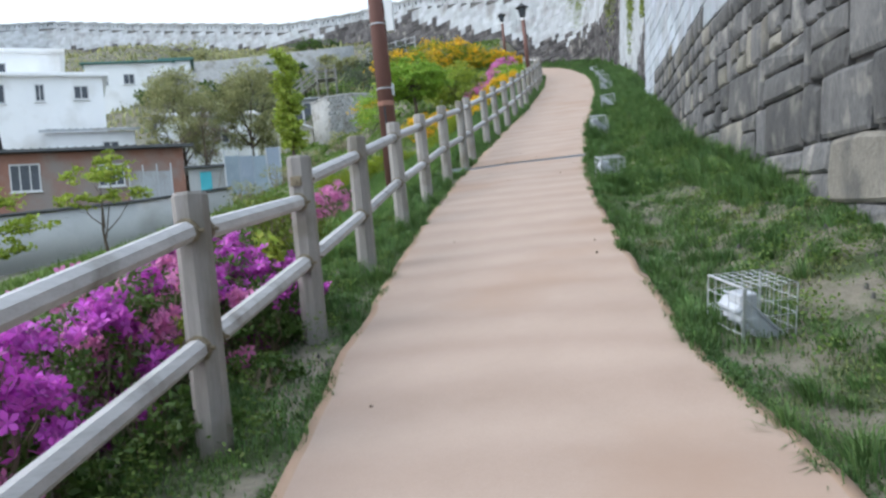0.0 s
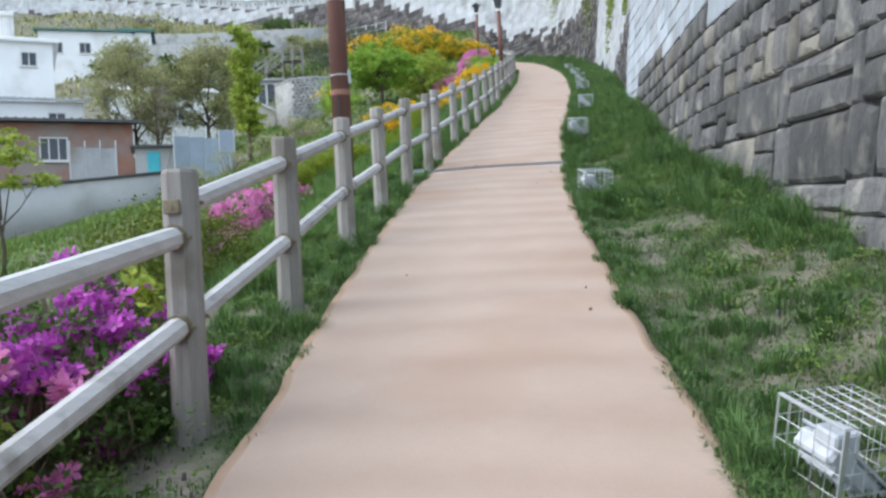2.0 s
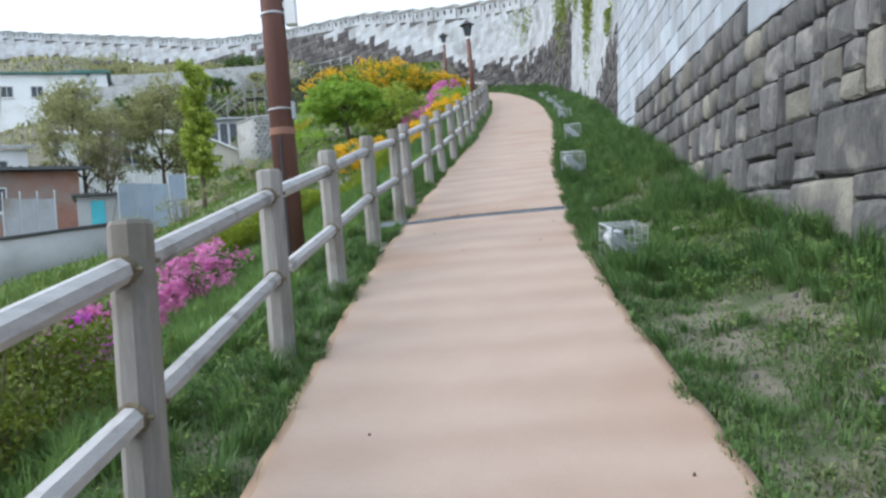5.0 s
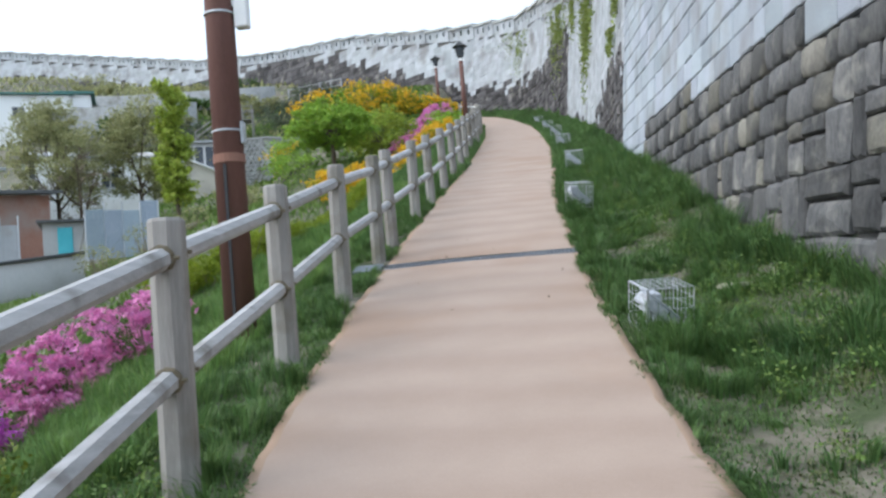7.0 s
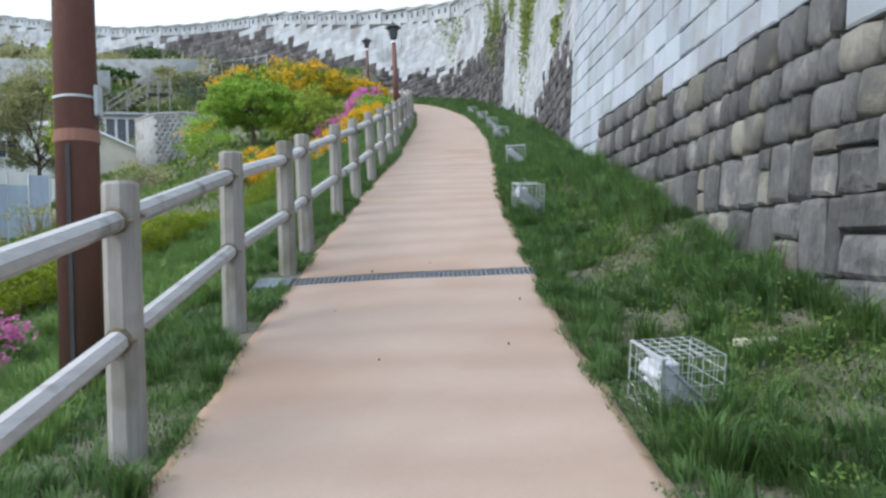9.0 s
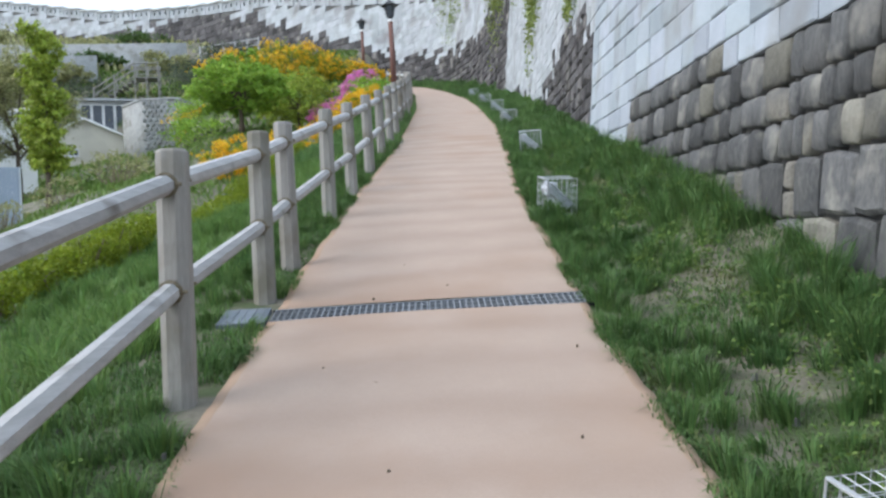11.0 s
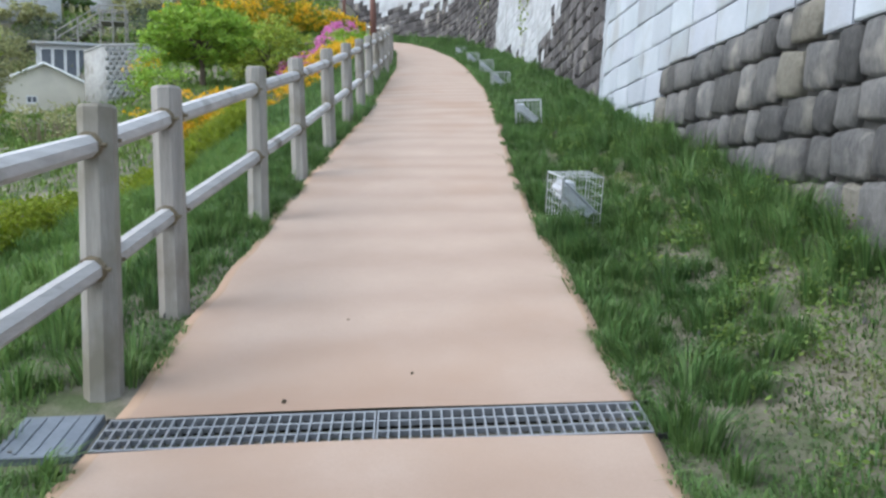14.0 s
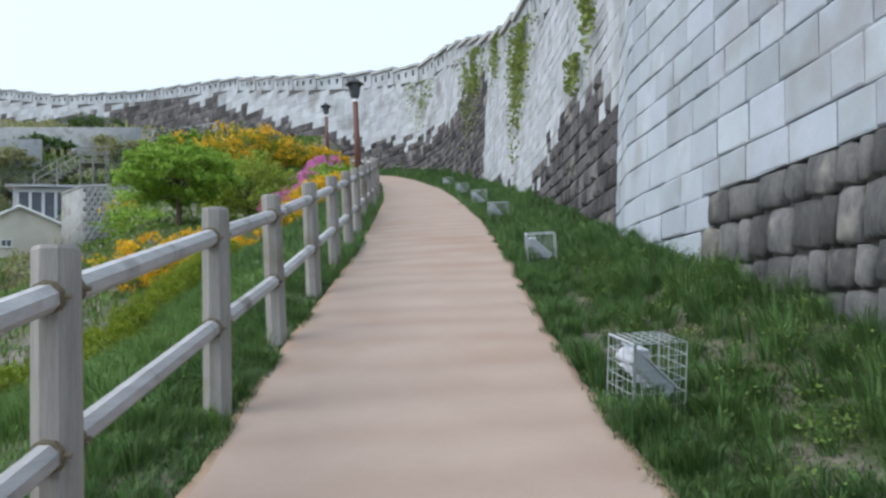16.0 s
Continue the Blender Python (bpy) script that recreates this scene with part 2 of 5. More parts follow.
M_light_i = material("granite_small", (0.34, 0.37, 0.405), (0.50, 0.535, 0.57), 1.8, 0.85, 0.6, 30, random_kind="island", spread=0.16, stain=(0.28, 0.285, 0.295), stain_scale=0.8, relief=0.02)
# dark grey of the joints, also the painted shade inside the loopholes
M_joint_loophole = material("wall_joint_and_loophole_shade", (0.07, 0.07, 0.07), (0.16, 0.16, 0.155), 3, 0.95, 0.6, 30, relief=0.02)
M_wood = material("weathered_wood", (0.21, 0.205, 0.195), (0.40, 0.385, 0.365), 3, 0.8, 0.7, 30, random_kind="object", spread=0.12, stretch=(9, 9, 0.5), relief=0.006, stain=(0.20, 0.185, 0.155), stain_scale=2.6)
M_rail = material("weathered_rail", (0.33, 0.335, 0.345), (0.57, 0.575, 0.59), 3, 0.75, 0.8, 40, random_kind="object", spread=0.1, relief=0.006, stretch=(8, 0.6, 8), stain=(0.20, 0.19, 0.175), stain_scale=3.6, stain_from=0.57)
M_rope = material("strap", (0.13, 0.11, 0.075), (0.28, 0.24, 0.17), 20, 0.9, 0.5, 80)
M_brownpole = material("brown_paint", (0.13, 0.062, 0.05), (0.20, 0.10, 0.085), 3, 0.6, 0.3, 40, stretch=(3, 3, 0.5))
M_white = material("white_paint", (0.82, 0.83, 0.84), (0.9, 0.9, 0.9), 1, 0.7, 0.2, 30, stain=(0.7, 0.69, 0.67), stain_scale=0.4)
M_cream = material("cream_plaster", (0.50, 0.47, 0.40), (0.62, 0.58, 0.50), 1, 0.85, 0.3, 30, stain=(0.42, 0.39, 0.34), stain_scale=0.5)
M_brick = material("old_brickwork", (0.26, 0.13, 0.10), (0.36, 0.20, 0.15), 2, 0.9, 0.5, 12, stain=(0.28, 0.24, 0.22), stain_scale=0.5)
M_roofdark = material("dark_roof_sheet", (0.07, 0.075, 0.08), (0.14, 0.145, 0.15), 2, 0.8, 0.4, 20)
M_roofgrey = material("grey_roof_sheet", (0.32, 0.34, 0.36), (0.48, 0.50, 0.52), 1.5, 0.6, 0.3, 20, stain=(0.28, 0.24, 0.2), stain_scale=0.6)
M_roofgreen = material("green_roof_sheet", (0.06, 0.16, 0.15), (0.10, 0.22, 0.20), 2, 0.6, 0.3, 20)
M_conc = material("concrete", (0.38, 0.395, 0.40), (0.52, 0.525, 0.52), 0.8, 0.9, 0.4, 25, stain=(0.31, 0.31, 0.295), stain_scale=0.5)
M_rubble = material("grey_rubble", (0.24, 0.25, 0.25), (0.40, 0.41, 0.41), 3.5, 0.9, 0.8, 14, random_kind="island", spread=0.18, stain=(0.20, 0.20, 0.18), stain_scale=1.4, relief=0.03)
M_bluegrey = material("blue_grey_sheet", (0.25, 0.31, 0.38), (0.36, 0.42, 0.5), 1.2, 0.6, 0.3, 25, random_kind="object", spread=0.15)
M_turq = material("turquoise_paint", (0.06, 0.42, 0.50), (0.10, 0.52, 0.60), 3, 0.6, 0.2, 30)
M_glass = material("window_glass", (0.05, 0.06, 0.07), (0.09, 0.10, 0.12), 1, 0.08, 0.0, 5)
M_frame = material("window_frame", (0.55, 0.56, 0.56), (0.68, 0.68, 0.68), 3, 0.6, 0.1, 30)
M_steel = material("galvanised_steel", (0.44, 0.47, 0.50), (0.60, 0.63, 0.66), 12, 0.5, 0.2, 80, metal=0.45)
M_lampgrey = material("floodlight_grey", (0.46, 0.50, 0.56), (0.58, 0.62, 0.68), 8, 0.5, 0.1, 60)
M_pit = material("drain_pit", (0.02, 0.02, 0.022), (0.04, 0.04, 0.04), 5, 0.9, 0.2, 30)
M_black = material("black_metal", (0.03, 0.032, 0.035), (0.06, 0.06, 0.065), 8, 0.5, 0.1, 40)
M_bark = material("bark", (0.07, 0.055, 0.04), (0.15, 0.12, 0.09), 6, 0.95, 0.9, 30, stretch=(1, 1, 0.3), relief=0.02)
M_twig = material("dry_twigs", (0.16, 0.13, 0.09), (0.26, 0.22, 0.16), 6, 0.95, 0.3, 30)


def foliage(name, c1, c2, spread=0.35):
    return material(name, c1, c2, 1.5, 0.55, 0.0, 12, random_kind="island", spread=spread, translucent=0.3)


M_lf_fresh = foliage("fresh_leaves", (0.19, 0.35, 0.04), (0.35, 0.51, 0.085))
M_lf_yel = foliage("yellow_green_leaves", (0.25, 0.34, 0.04), (0.40, 0.48, 0.09))
M_lf_olive = foliage("olive_leaves", (0.25, 0.265, 0.12), (0.40, 0.40, 0.19))
M_ivy = foliage("ivy_leaves", (0.16, 0.22, 0.05), (0.28, 0.33, 0.10))
M_lf_dark = foliage("dark_leaves", (0.055, 0.08, 0.05), (0.11, 0.13, 0.08))
M_lf_mid = foliage("mid_leaves", (0.045, 0.10, 0.02), (0.10, 0.17, 0.04))
M_lf_hedge = foliage("hedge_leaves", (0.12, 0.19, 0.012), (0.30, 0.36, 0.03))
M_fl_mag = foliage("magenta_petals", (0.46, 0.05, 0.45), (0.64, 0.15, 0.62), 0.35)
M_fl_pink = foliage("pink_petals", (0.62, 0.16, 0.42), (0.75, 0.32, 0.58), 0.25)
M_fl_yel = foliage("yellow_petals", (0.70, 0.40, 0.012), (0.85, 0.56, 0.04), 0.25)
M_fl_white = foliage("white_petals", (0.6, 0.5, 0.68), (0.75, 0.68, 0.8), 0.1)

RNG = np.random.default_rng(7)

# ---- ground, one sheet ----
def ground():
    ss = np.unique(np.concatenate([np.array([-1500, -600, -250, -120, -70, -45]), np.arange(-32, 30, 0.5), np.arange(30, 104, 1.0), np.array([110, 125, 160, 250, 600, 1500])]))
    rs = np.unique(np.concatenate([np.array([-1500, -600, -250, -150, -125]), np.arange(-112, -24, 2.0), np.arange(-24, -6, 1.0), np.arange(-6, 6.2, 0.2), np.array([8, 12, 20, 40, 90, 250, 600, 1500])]))
    vs, inside = [], (-45, 110, -125, 40)
    for s in ss:
        for r in rs:
            cs, cr = min(max(s, inside[0]), inside[1]), min(max(r, inside[2]), inside[3])
            z = land(cs, cr) - 0.02
            if LEFT[0][0] < s < 46 and lerp_table(s, LEFT) + 0.1 < r < lerp_table(s, RIGHT) - 0.1:
                z -= 0.06
            elif -30 < s < 60 and -26 < r < 4:
                z += bumps(s, r)
            vs.append((*W(s, r), z))
    n = len(rs)
    fs = [(i * n + j, i * n + j + 1, (i + 1) * n + j + 1, (i + 1) * n + j) for i in range(len(ss) - 1) for j in range(n - 1)]
    fs = [f[::-1] for f in fs]
    tagged(new("ground", fast_mesh("ground", vs, fs, M_soil, True)), "bare brown soil with patchy green growth on a slope", "ground", kind="structure")


ground()


def path():
    ss = np.arange(-38, 47, 0.125)
    vs, fs, mi = [], [], []
    cols = [-0.01, 0.0, 0.025, 0.10, 0.3, 0.5, 0.7, 0.90, 0.975, 1.0, 1.01]
    for s in ss:
        a, b = lerp_table(s, LEFT), lerp_table(s, RIGHT)
        a += 0.035 * noise.noise((s * 1.3, 0, 0)) + 0.02 * noise.noise((s * 5, 0, 3))
        b += 0.035 * noise.noise((s * 1.3, 9, 0)) + 0.02 * noise.noise((s * 5, 9, 3))
        for k in cols:
            z = zp(s) + 0.012 * math.sin(k * math.pi) + 0.0055 * math.sin(s * 2 * math.pi / 0.62 + 0.7 * math.sin(k * 3)) + 0.006 * noise.noise((s * 1.1, k * 2, 7))
            if k < 0 or k > 1:
                z -= 0.08
            vs.append((*W(s, a + (b - a) * min(1.003, max(-0.003, k))), z))
    n = len(cols)
    for i in range(len(ss) - 1):
        if -0.01 < ss[i] < 0.13:
            continue
        for j in range(n - 1):
            fs.append((i * n + j, i * n + j + 1, (i + 1) * n + j + 1, (i + 1) * n + j)[::-1])
            mi.append(1 if j <= 1 or j >= n - 3 else 0)
    tagged(new("path", fast_mesh("path", vs, fs, [M_path, M_edge], True, mi)), "tan resin-coated footpath climbing a slope, worn orange edges", "path", kind="structure")


path()


# ---- drain ----
def drain():
    root = new("drain_grate")
    root.matrix_basis = place(0.125, 0, zp(0.125) + 0.003) @ pose(0, 0, 0, 14.8)
    tagged(root, "galvanised steel drain grate set across the tan path", "drain")
    b = Build()
    b.box((-1.02, -0.13, -0.25), (1.05, 0.14, -0.12))
    b.box((-1.02, -0.135, -0.2), (1.05, -0.125, -0.004))
    b.box((-1.02, 0.125, -0.2), (1.05, 0.135, -0.004))
    part("channel", b.mesh("channel", M_pit), root)
    for k in range(2):
        b = Build()
        x0 = -1.0 + k * 1.005
        b.box((x0, -0.12, -0.03), (x0 + 1.0, -0.108, 0.0))
        b.box((x0, 0.108, -0.03), (x0 + 1.0, 0.12, 0.0))
        for i in range(26):
            x = x0 + i / 25 * 0.993
            b.box((x, -0.108, -0.03), (x + 0.006, 0.108, 0.0))
        for j in range(1, 3):
            y = -0.12 + j * 0.08
            b.box((x0, y - 0.005, -0.024), (x0 + 1.0, y + 0.005, -0.0015))
        part("grate", b.mesh("grate", M_grate), root)
    b = Build()
    b.box((-1.33, -0.16, -0.08), (-1.03, 0.15, 0.010), bevel=0.004)
    for i in range(5):
        b.box((-1.31 + i * 0.06, -0.14, 0.0105), (-1.298 + i * 0.06, 0.13, 0.014))
    part("sump_cover", b.mesh("sump_cover", M_cover), root, label="grey steel sump cover beside the path")


drain()


# ---- city wall ----
def wall_curve():
    """Arc length, place in the plan, foot and crest; length 0 lies at s = 0."""
    pts, u = [], -34.0
    for i, (s, r, f, c) in enumerate(WALL):
        if i:
            u += math.hypot(s - WALL[i - 1][0], r - WALL[i - 1][1])
        pts.append((u, s, r, f, c))
    return pts


CURVE = wall_curve()
U_END = CURVE[-1][0]


def wall_at(u):
    for a, b in zip(CURVE, CURVE[1:]):
        if u <= b[0] or b is CURVE[-1]:
            k = (u - a[0]) / (b[0] - a[0])
            mix = [x + (y - x) * k for x, y in zip(a, b)]
            ds, dr = (b[1] - a[1]) / (b[0] - a[0]), (b[2] - a[2]) / (b[0] - a[0])
            return mix[1:], (-dr, ds)  # normal points into the hill: +r for a straight wall


BATTER = 0.11


def WF(u, v, d):
    """Point of the face: along, up from the foot, out towards the path."""
    (s, r, f, c), (ns, nr) = wall_at(u)
    k = BATTER * v - d
    return Vector((*W(s + ns * k, r + nr * k), f + v))


def wall_body():
    us = sorted({round(u, 3) for u in list(np.arange(-34, 50, 1.0)) + list(np.arange(50, U_END, 2.0)) + [p[0] for p in CURVE]})
    vs, fs = [], []
    for u in us:
        (s, r, f, c), (ns, nr) = wall_at(u)
        h = c - f - 0.95
        for v, d in ((-1.0, -0.06), (h, -0.06), (h, -1.2), (-1.0, -1.4)):
            vs.append(WF(u, v, d))
    for i in range(len(us) - 1):
        for j in range(4):
            k = (j + 1) % 4
            fs.append((i * 4 + j, (i + 1) * 4 + j, (i + 1) * 4 + k, i * 4 + k))
    fs.append((0, 1, 2, 3))
    ob = new("wall_fortress", fast_mesh("wall_fortress", vs, fs, M_joint_loophole))
    return tagged(ob, "tall old fortress wall of dark rubble below and pale granite above", "wall", kind="structure")


WALL_OB = wall_body()


def dark_top(u):
    """Height up to which the old dark stones reach."""
    if u < 8.35:
        return lerp_table(u, [(-20, 3.4), (-10, 2.9), (-6, 2.5), (-2.2, 1.95), (0, 1.6), (2, 1.3), (3.1, 1.35), (4.3, 1.05), (5.8, 0.85), (5.95, 0.0), (8.3, 0.0)])
    if u < 9.7:
        return 0.0
    if u < 18.6:
        return lerp_table(u, [(9.7, 2.1), (14.5, 2.0), (18.6, 0.1)])
    if u < 28:
        return 0.0
    return lerp_table(u, [(28, 4.0), (33, 3.5), (39, 2.2), (45, 1.5), (50, 1.2), (58, 1.5), (62, 2.6), (72, 2.9), (84, 1.2), (92, 0.3), (U_END, 0.3)])


RISE = 0.05  # the courses lie almost level while the ground climbs


def WC(u, c, d):
    (s, r, f, top), nn = wall_at(u)
    return WF(u, c + RISE * u - f, d)


def height_of(u, c):
    return c + RISE * u - wall_at(u)[0][2]


def stone_geo(u0, u1, v0, v1, gap, bulge, rough=0.0):
    """A dressed stone's corners and faces; its front bellies out and its arrises are rounded off."""
    g = gap / 2
    rim = 0.2 if bulge > 0.03 else 0.06
    du = min(0.09, rim * (u1 - u0)) + g
    dv = min(0.08, rim * (v1 - v0)) + g
    jit = lambda k: random.uniform(-k, k)
    back = [(u0 + g, v0 + g), (u1 - g, v0 + g), (u1 - g, v1 - g), (u0 + g, v1 - g)]
    back = [(a + jit(rough), b + jit(rough)) for a, b in back]
    verts = [WC(a, b, -0.10) for a, b in back] + [WC(a, b, bulge * 0.25 + jit(rough * 0.3)) for a, b in back]
    inner = [(u0 + du, v0 + dv), (u1 - du, v0 + dv), (u1 - du, v1 - dv), (u0 + du, v1 - dv)]
    verts += [WC(a + jit(rough), b + jit(rough), bulge + jit(bulge * 0.3)) for a, b in inner]
    faces = []
    for o in (0, 4):
        for i in range(4):
            j = (i + 1) % 4
            faces.append((o + i, o + j, o + 4 + j, o + 4 + i))
    faces.append((8, 9, 10, 11))
    return verts, faces


def boulder_geo(u0, u1, v0, v1):
    """An old field stone: an eight-cornered worn outline, a low crowned face and tight joints."""
    jit = lambda k: random.uniform(-k, k)
    g = random.uniform(0.002, 0.007)
    w, h = u1 - u0, v1 - v0
    cut = min(w, h) * (random.uniform(0.08, 0.2) if v0 < 1.8 else random.uniform(0.14, 0.26))
    um, vm = u0 + w * random.uniform(0.35, 0.65), v0 + h * random.uniform(0.35, 0.65)
    ring = [(u0 + cut * random.uniform(0.2, 0.8), v0), (um, v0 + jit(0.012)), (u1, v0 + cut * random.uniform(0.2, 0.8)), (u1 + jit(0.012), vm),
            (u1 - cut * random.uniform(0.2, 0.9), v1), (um + jit(0.05), v1 + jit(0.012)), (u0, v1 - cut * random.uniform(0.2, 0.9)), (u0 + jit(0.012), vm)]
    cu, cv = (u0 + u1) / 2, (v0 + v1) / 2
    inset = lambda k: [(cu + (a - cu) * (1 - 2 * k / w), cv + (b - cv) * (1 - 2 * k / h)) for a, b in ring]
    out = random.uniform(-0.012, 0.008)
    rim = min(0.035, 0.12 * min(w, h))
    tilt_u, tilt_v = jit(0.012), jit(0.012)
    lift = lambda a, b: out + 0.02 + tilt_u * (a - cu) / w + tilt_v * (b - cv) / h
    verts = [WC(a, b, -0.10) for a, b in inset(g)] + [WC(a, b, out - 0.004 + jit(0.006)) for a, b in inset(g)]
    verts += [WC(a, b, lift(a, b) + jit(0.008)) for a, b in inset(g + rim)] + [WC(um, vm, lift(um, vm) + random.uniform(0.0, 0.02))]
    faces = [(o + i, o + (i + 1) % 8, o + 8 + (i + 1) % 8, o + 8 + i) for o in (0, 8) for i in range(8)]
    faces += [(16 + i, 16 + (i + 1) % 8, 24) for i in range(8)]
    return verts, faces


def lay_wall():
    """Near stones are pieces, far ones are joined."""
    random.seed(11)
    near = []
    far_d, far_l = Build(), Build()
    c = -5.2
    while c < 9.0:
        old_h = random.uniform(0.46, 0.58) if c < 1.0 else random.uniform(0.38, 0.46) if c < 1.85 else random.uniform(0.26, 0.36)
        u = -19.0 + random.random() * 0.6
        while u < 9.6:
            probe = u + 0.3
            is_old = u < 8.3 and height_of(probe, c + 0.5 * old_h) < dark_top(probe) + 0.10 * noise.noise((u * 1.3, c, 2))
            if is_old:
                u2 = u + (random.choice((0.2, 0.45, 0.6, 0.8, 1.0, 1.25)) if c < 1.2 else random.uniform(0.16, 0.5)) * random.uniform(0.85, 1.15)
                if u2 > 8.1:
                    u2 = 8.35
            else:
                u2 = u + random.uniform(0.30, 0.74)
                if u < 8.3 and u2 > 8.35 and height_of(8.3, c + 0.2) < dark_top(8.3):
                    u2 = 8.35
            if 9.6 - u2 < 0.25:
                u2 = 9.6
            mid = (u + u2) / 2
            v_mid, full = height_of(mid, c + old_h / 2), wall_at(mid)[0][3] - wall_at(mid)[0][2]
            if -0.45 < v_mid and height_of(mid, c + old_h) < full - 0.85:
                if is_old:
                    cut = random.uniform(0.35, 0.65) if random.random() < 0.22 and c < 1.7 else 1.0
                    levels = [(c, c + old_h * cut)] + ([(c + old_h * cut, c + old_h)] if cut < 1 else [])
                    for ca, cb in levels:
                        geo = boulder_geo(u, u2, ca, cb)
                        near.append(("stone", geo, M_tan if random.random() < (0.07 if c < 1.2 else 0.2) else M_dark, mid, v_mid))
                else:
                    geo = stone_geo(u, u2, c, c + old_h, random.choice((0.008, 0.012, 0.02)), random.uniform(0.006, 0.018), 0.006)
                    near.append(("ashlar", geo, M_light, mid, v_mid))
            u = u2
        c += old_h
    # farther stretch: smaller, weathered stones
    for u_a, u_b, size, course in ((9.6, 30.0, 1.0, 0.27), (30.0, 50.0, 1.3, 0.32), (50.0, U_END - 1, 2.0, 0.5)):
        c = -2.0
        while c < 40.0:
            h = course * random.uniform(0.85, 1.15)
            u = u_a
            while u < u_b:
                u2 = min(u_b, u + random.uniform(0.28, 0.55) * size)
                mid = (u + u2) / 2
                v, full = height_of(mid, c), wall_at(mid)[0][3] - wall_at(mid)[0][2]
                if v > -0.3 and v + h < full - 0.85:
                    is_dark = v + h / 2 < dark_top(mid) + 0.5 * noise.noise((u * 0.9, c * 1.2, 4)) + 0.35 * random.uniform(-1, 1)
                    geo = stone_geo(u, u2, c, c + h, 0.02 if is_dark else 0.008, random.uniform(0.02, 0.06) if is_dark else random.uniform(0.005, 0.016), 0.014)
                    (far_d if is_dark else far_l).add(*geo)
                u = u2
            c += h
    near.sort(key=lambda e: abs(e[3] - 1.5) + 1.5 * max(0.0, e[4] - 1.0))
    count = {"stone": 0, "ashlar": 0}
    rest = {"stone": Build(), "ashlar": Build()}
    for name, (vs, fs), mt, mid, va in near:
        count[name] += 1
        if count[name] > 295:
            rest[name].add(vs, fs)
            continue
        c = sum(vs, Vector()) / len(vs)
        me = bpy.data.meshes.new(name)
        me.from_pydata([p - c for p in vs], [], fs)
        me.materials.append(mt)
        if name == "stone" and c.z > 1.95:
            me.shade_smooth()
        ob = part(name, me, WALL_OB)
        ob.location = c
    for name, bld, mt in (("upper_stones", rest["stone"], M_dark_i), ("upper_ashlar", rest["ashlar"], M_light_i), ("far_dark_stones", far_d, M_dark_i), ("far_pale_stones", far_l, M_light_i)):
        if bld.v:
            ob = part(name, bld.mesh(name, mt), WALL_OB)
            ob["kind"] = "stuff"


def parapet():
    """Merlons with cap stones and loopholes along the crest."""
    b = Build()
    u = -33.0
    while u < U_END - 3:
        length = 2.6
        (s0, r0, f0, c0), n0 = wall_at(u)
        (s1, r1, f1, c1), n1 = wall_at(u + length)
        step = (c0 + c1) / 2
        lo0, lo1 = c0 - f0 - 0.97, c1 - f1 - 0.97

        def slab(ua, ub, za, zb, d0, d1, mi):
            ps = []
            for uu in (ua, ub):
                (s, r, f, c), nn = wall_at(uu)
                lift = 0.7 * (c - step)
                bottom = za + lift if za is not None else c - 0.97
                for z, d in ((bottom, d0), (zb + lift, d0), (zb + lift, d1), (bottom, d1)):
                    p = WF(uu, c - f - 0.95, d)
                    ps.append(Vector((p.x, p.y, z)))
            b.add(ps, [(0, 4, 5, 1), (1, 5, 6, 2), (2, 6, 7, 3), (3, 7, 4, 0), (0, 1, 2, 3), (4, 7, 6, 5)], mi)

        top = step - 0.14
        gaps = (0.45, 1.2, 1.95)
        ua = u + 0.06
        for g in gaps:
            slab(ua, u + g, None, top, 0.0, -0.5, 0)
            slab(u + g, u + g + 0.22, None, top - 0.50, 0.0, -0.5, 0)
            # a dark slab closes the loophole, its shade put into the colour
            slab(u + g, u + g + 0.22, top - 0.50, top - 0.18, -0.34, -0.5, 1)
            slab(u + g, u + g + 0.22, top - 0.18, top, 0.0, -0.5, 0)
            ua = u + g + 0.22
        slab(ua, u + length - 0.04, None, top, 0.0, -0.5, 0)
        slab(u, u + length, top + 0.003, top + 0.14, 0.10, -0.62, 2)
        u += length
    ob = part("parapet", b.mesh("parapet", [M_light_i, M_joint_loophole, M_conc]), WALL_OB)
    ob["label"] = "pale granite battlement with cap stones and loopholes"


parapet()


# ---- leaf clouds ----
def leaf_cloud(points, size, flat=0.0, ratio=0.5, rng=RNG):
    """A quad leaf at each point, turned at random. Returns vertices and faces."""
    n = len(points)
    a = rng.normal(size=(n, 3))
    a[:, 2] *= 1 - flat
    a /= np.linalg.norm(a, axis=1)[:, None] + 1e-9
    b = np.cross(a, rng.normal(size=(n, 3)))
    b /= np.linalg.norm(b, axis=1)[:, None] + 1e-9
    c = np.cross(a, b)
    k = (size * rng.uniform(0.6, 1.3, n))[:, None]
    p = np.asarray(points)
    v = np.stack([p - a * k * 0.5, p + b * k * ratio * 0.5 + c * k * 0.08, p + a * k * 0.5, p - b * k * ratio * 0.5 + c * k * 0.08], 1).reshape(-1, 3)
    return v, np.arange(4 * n).reshape(n, 4)


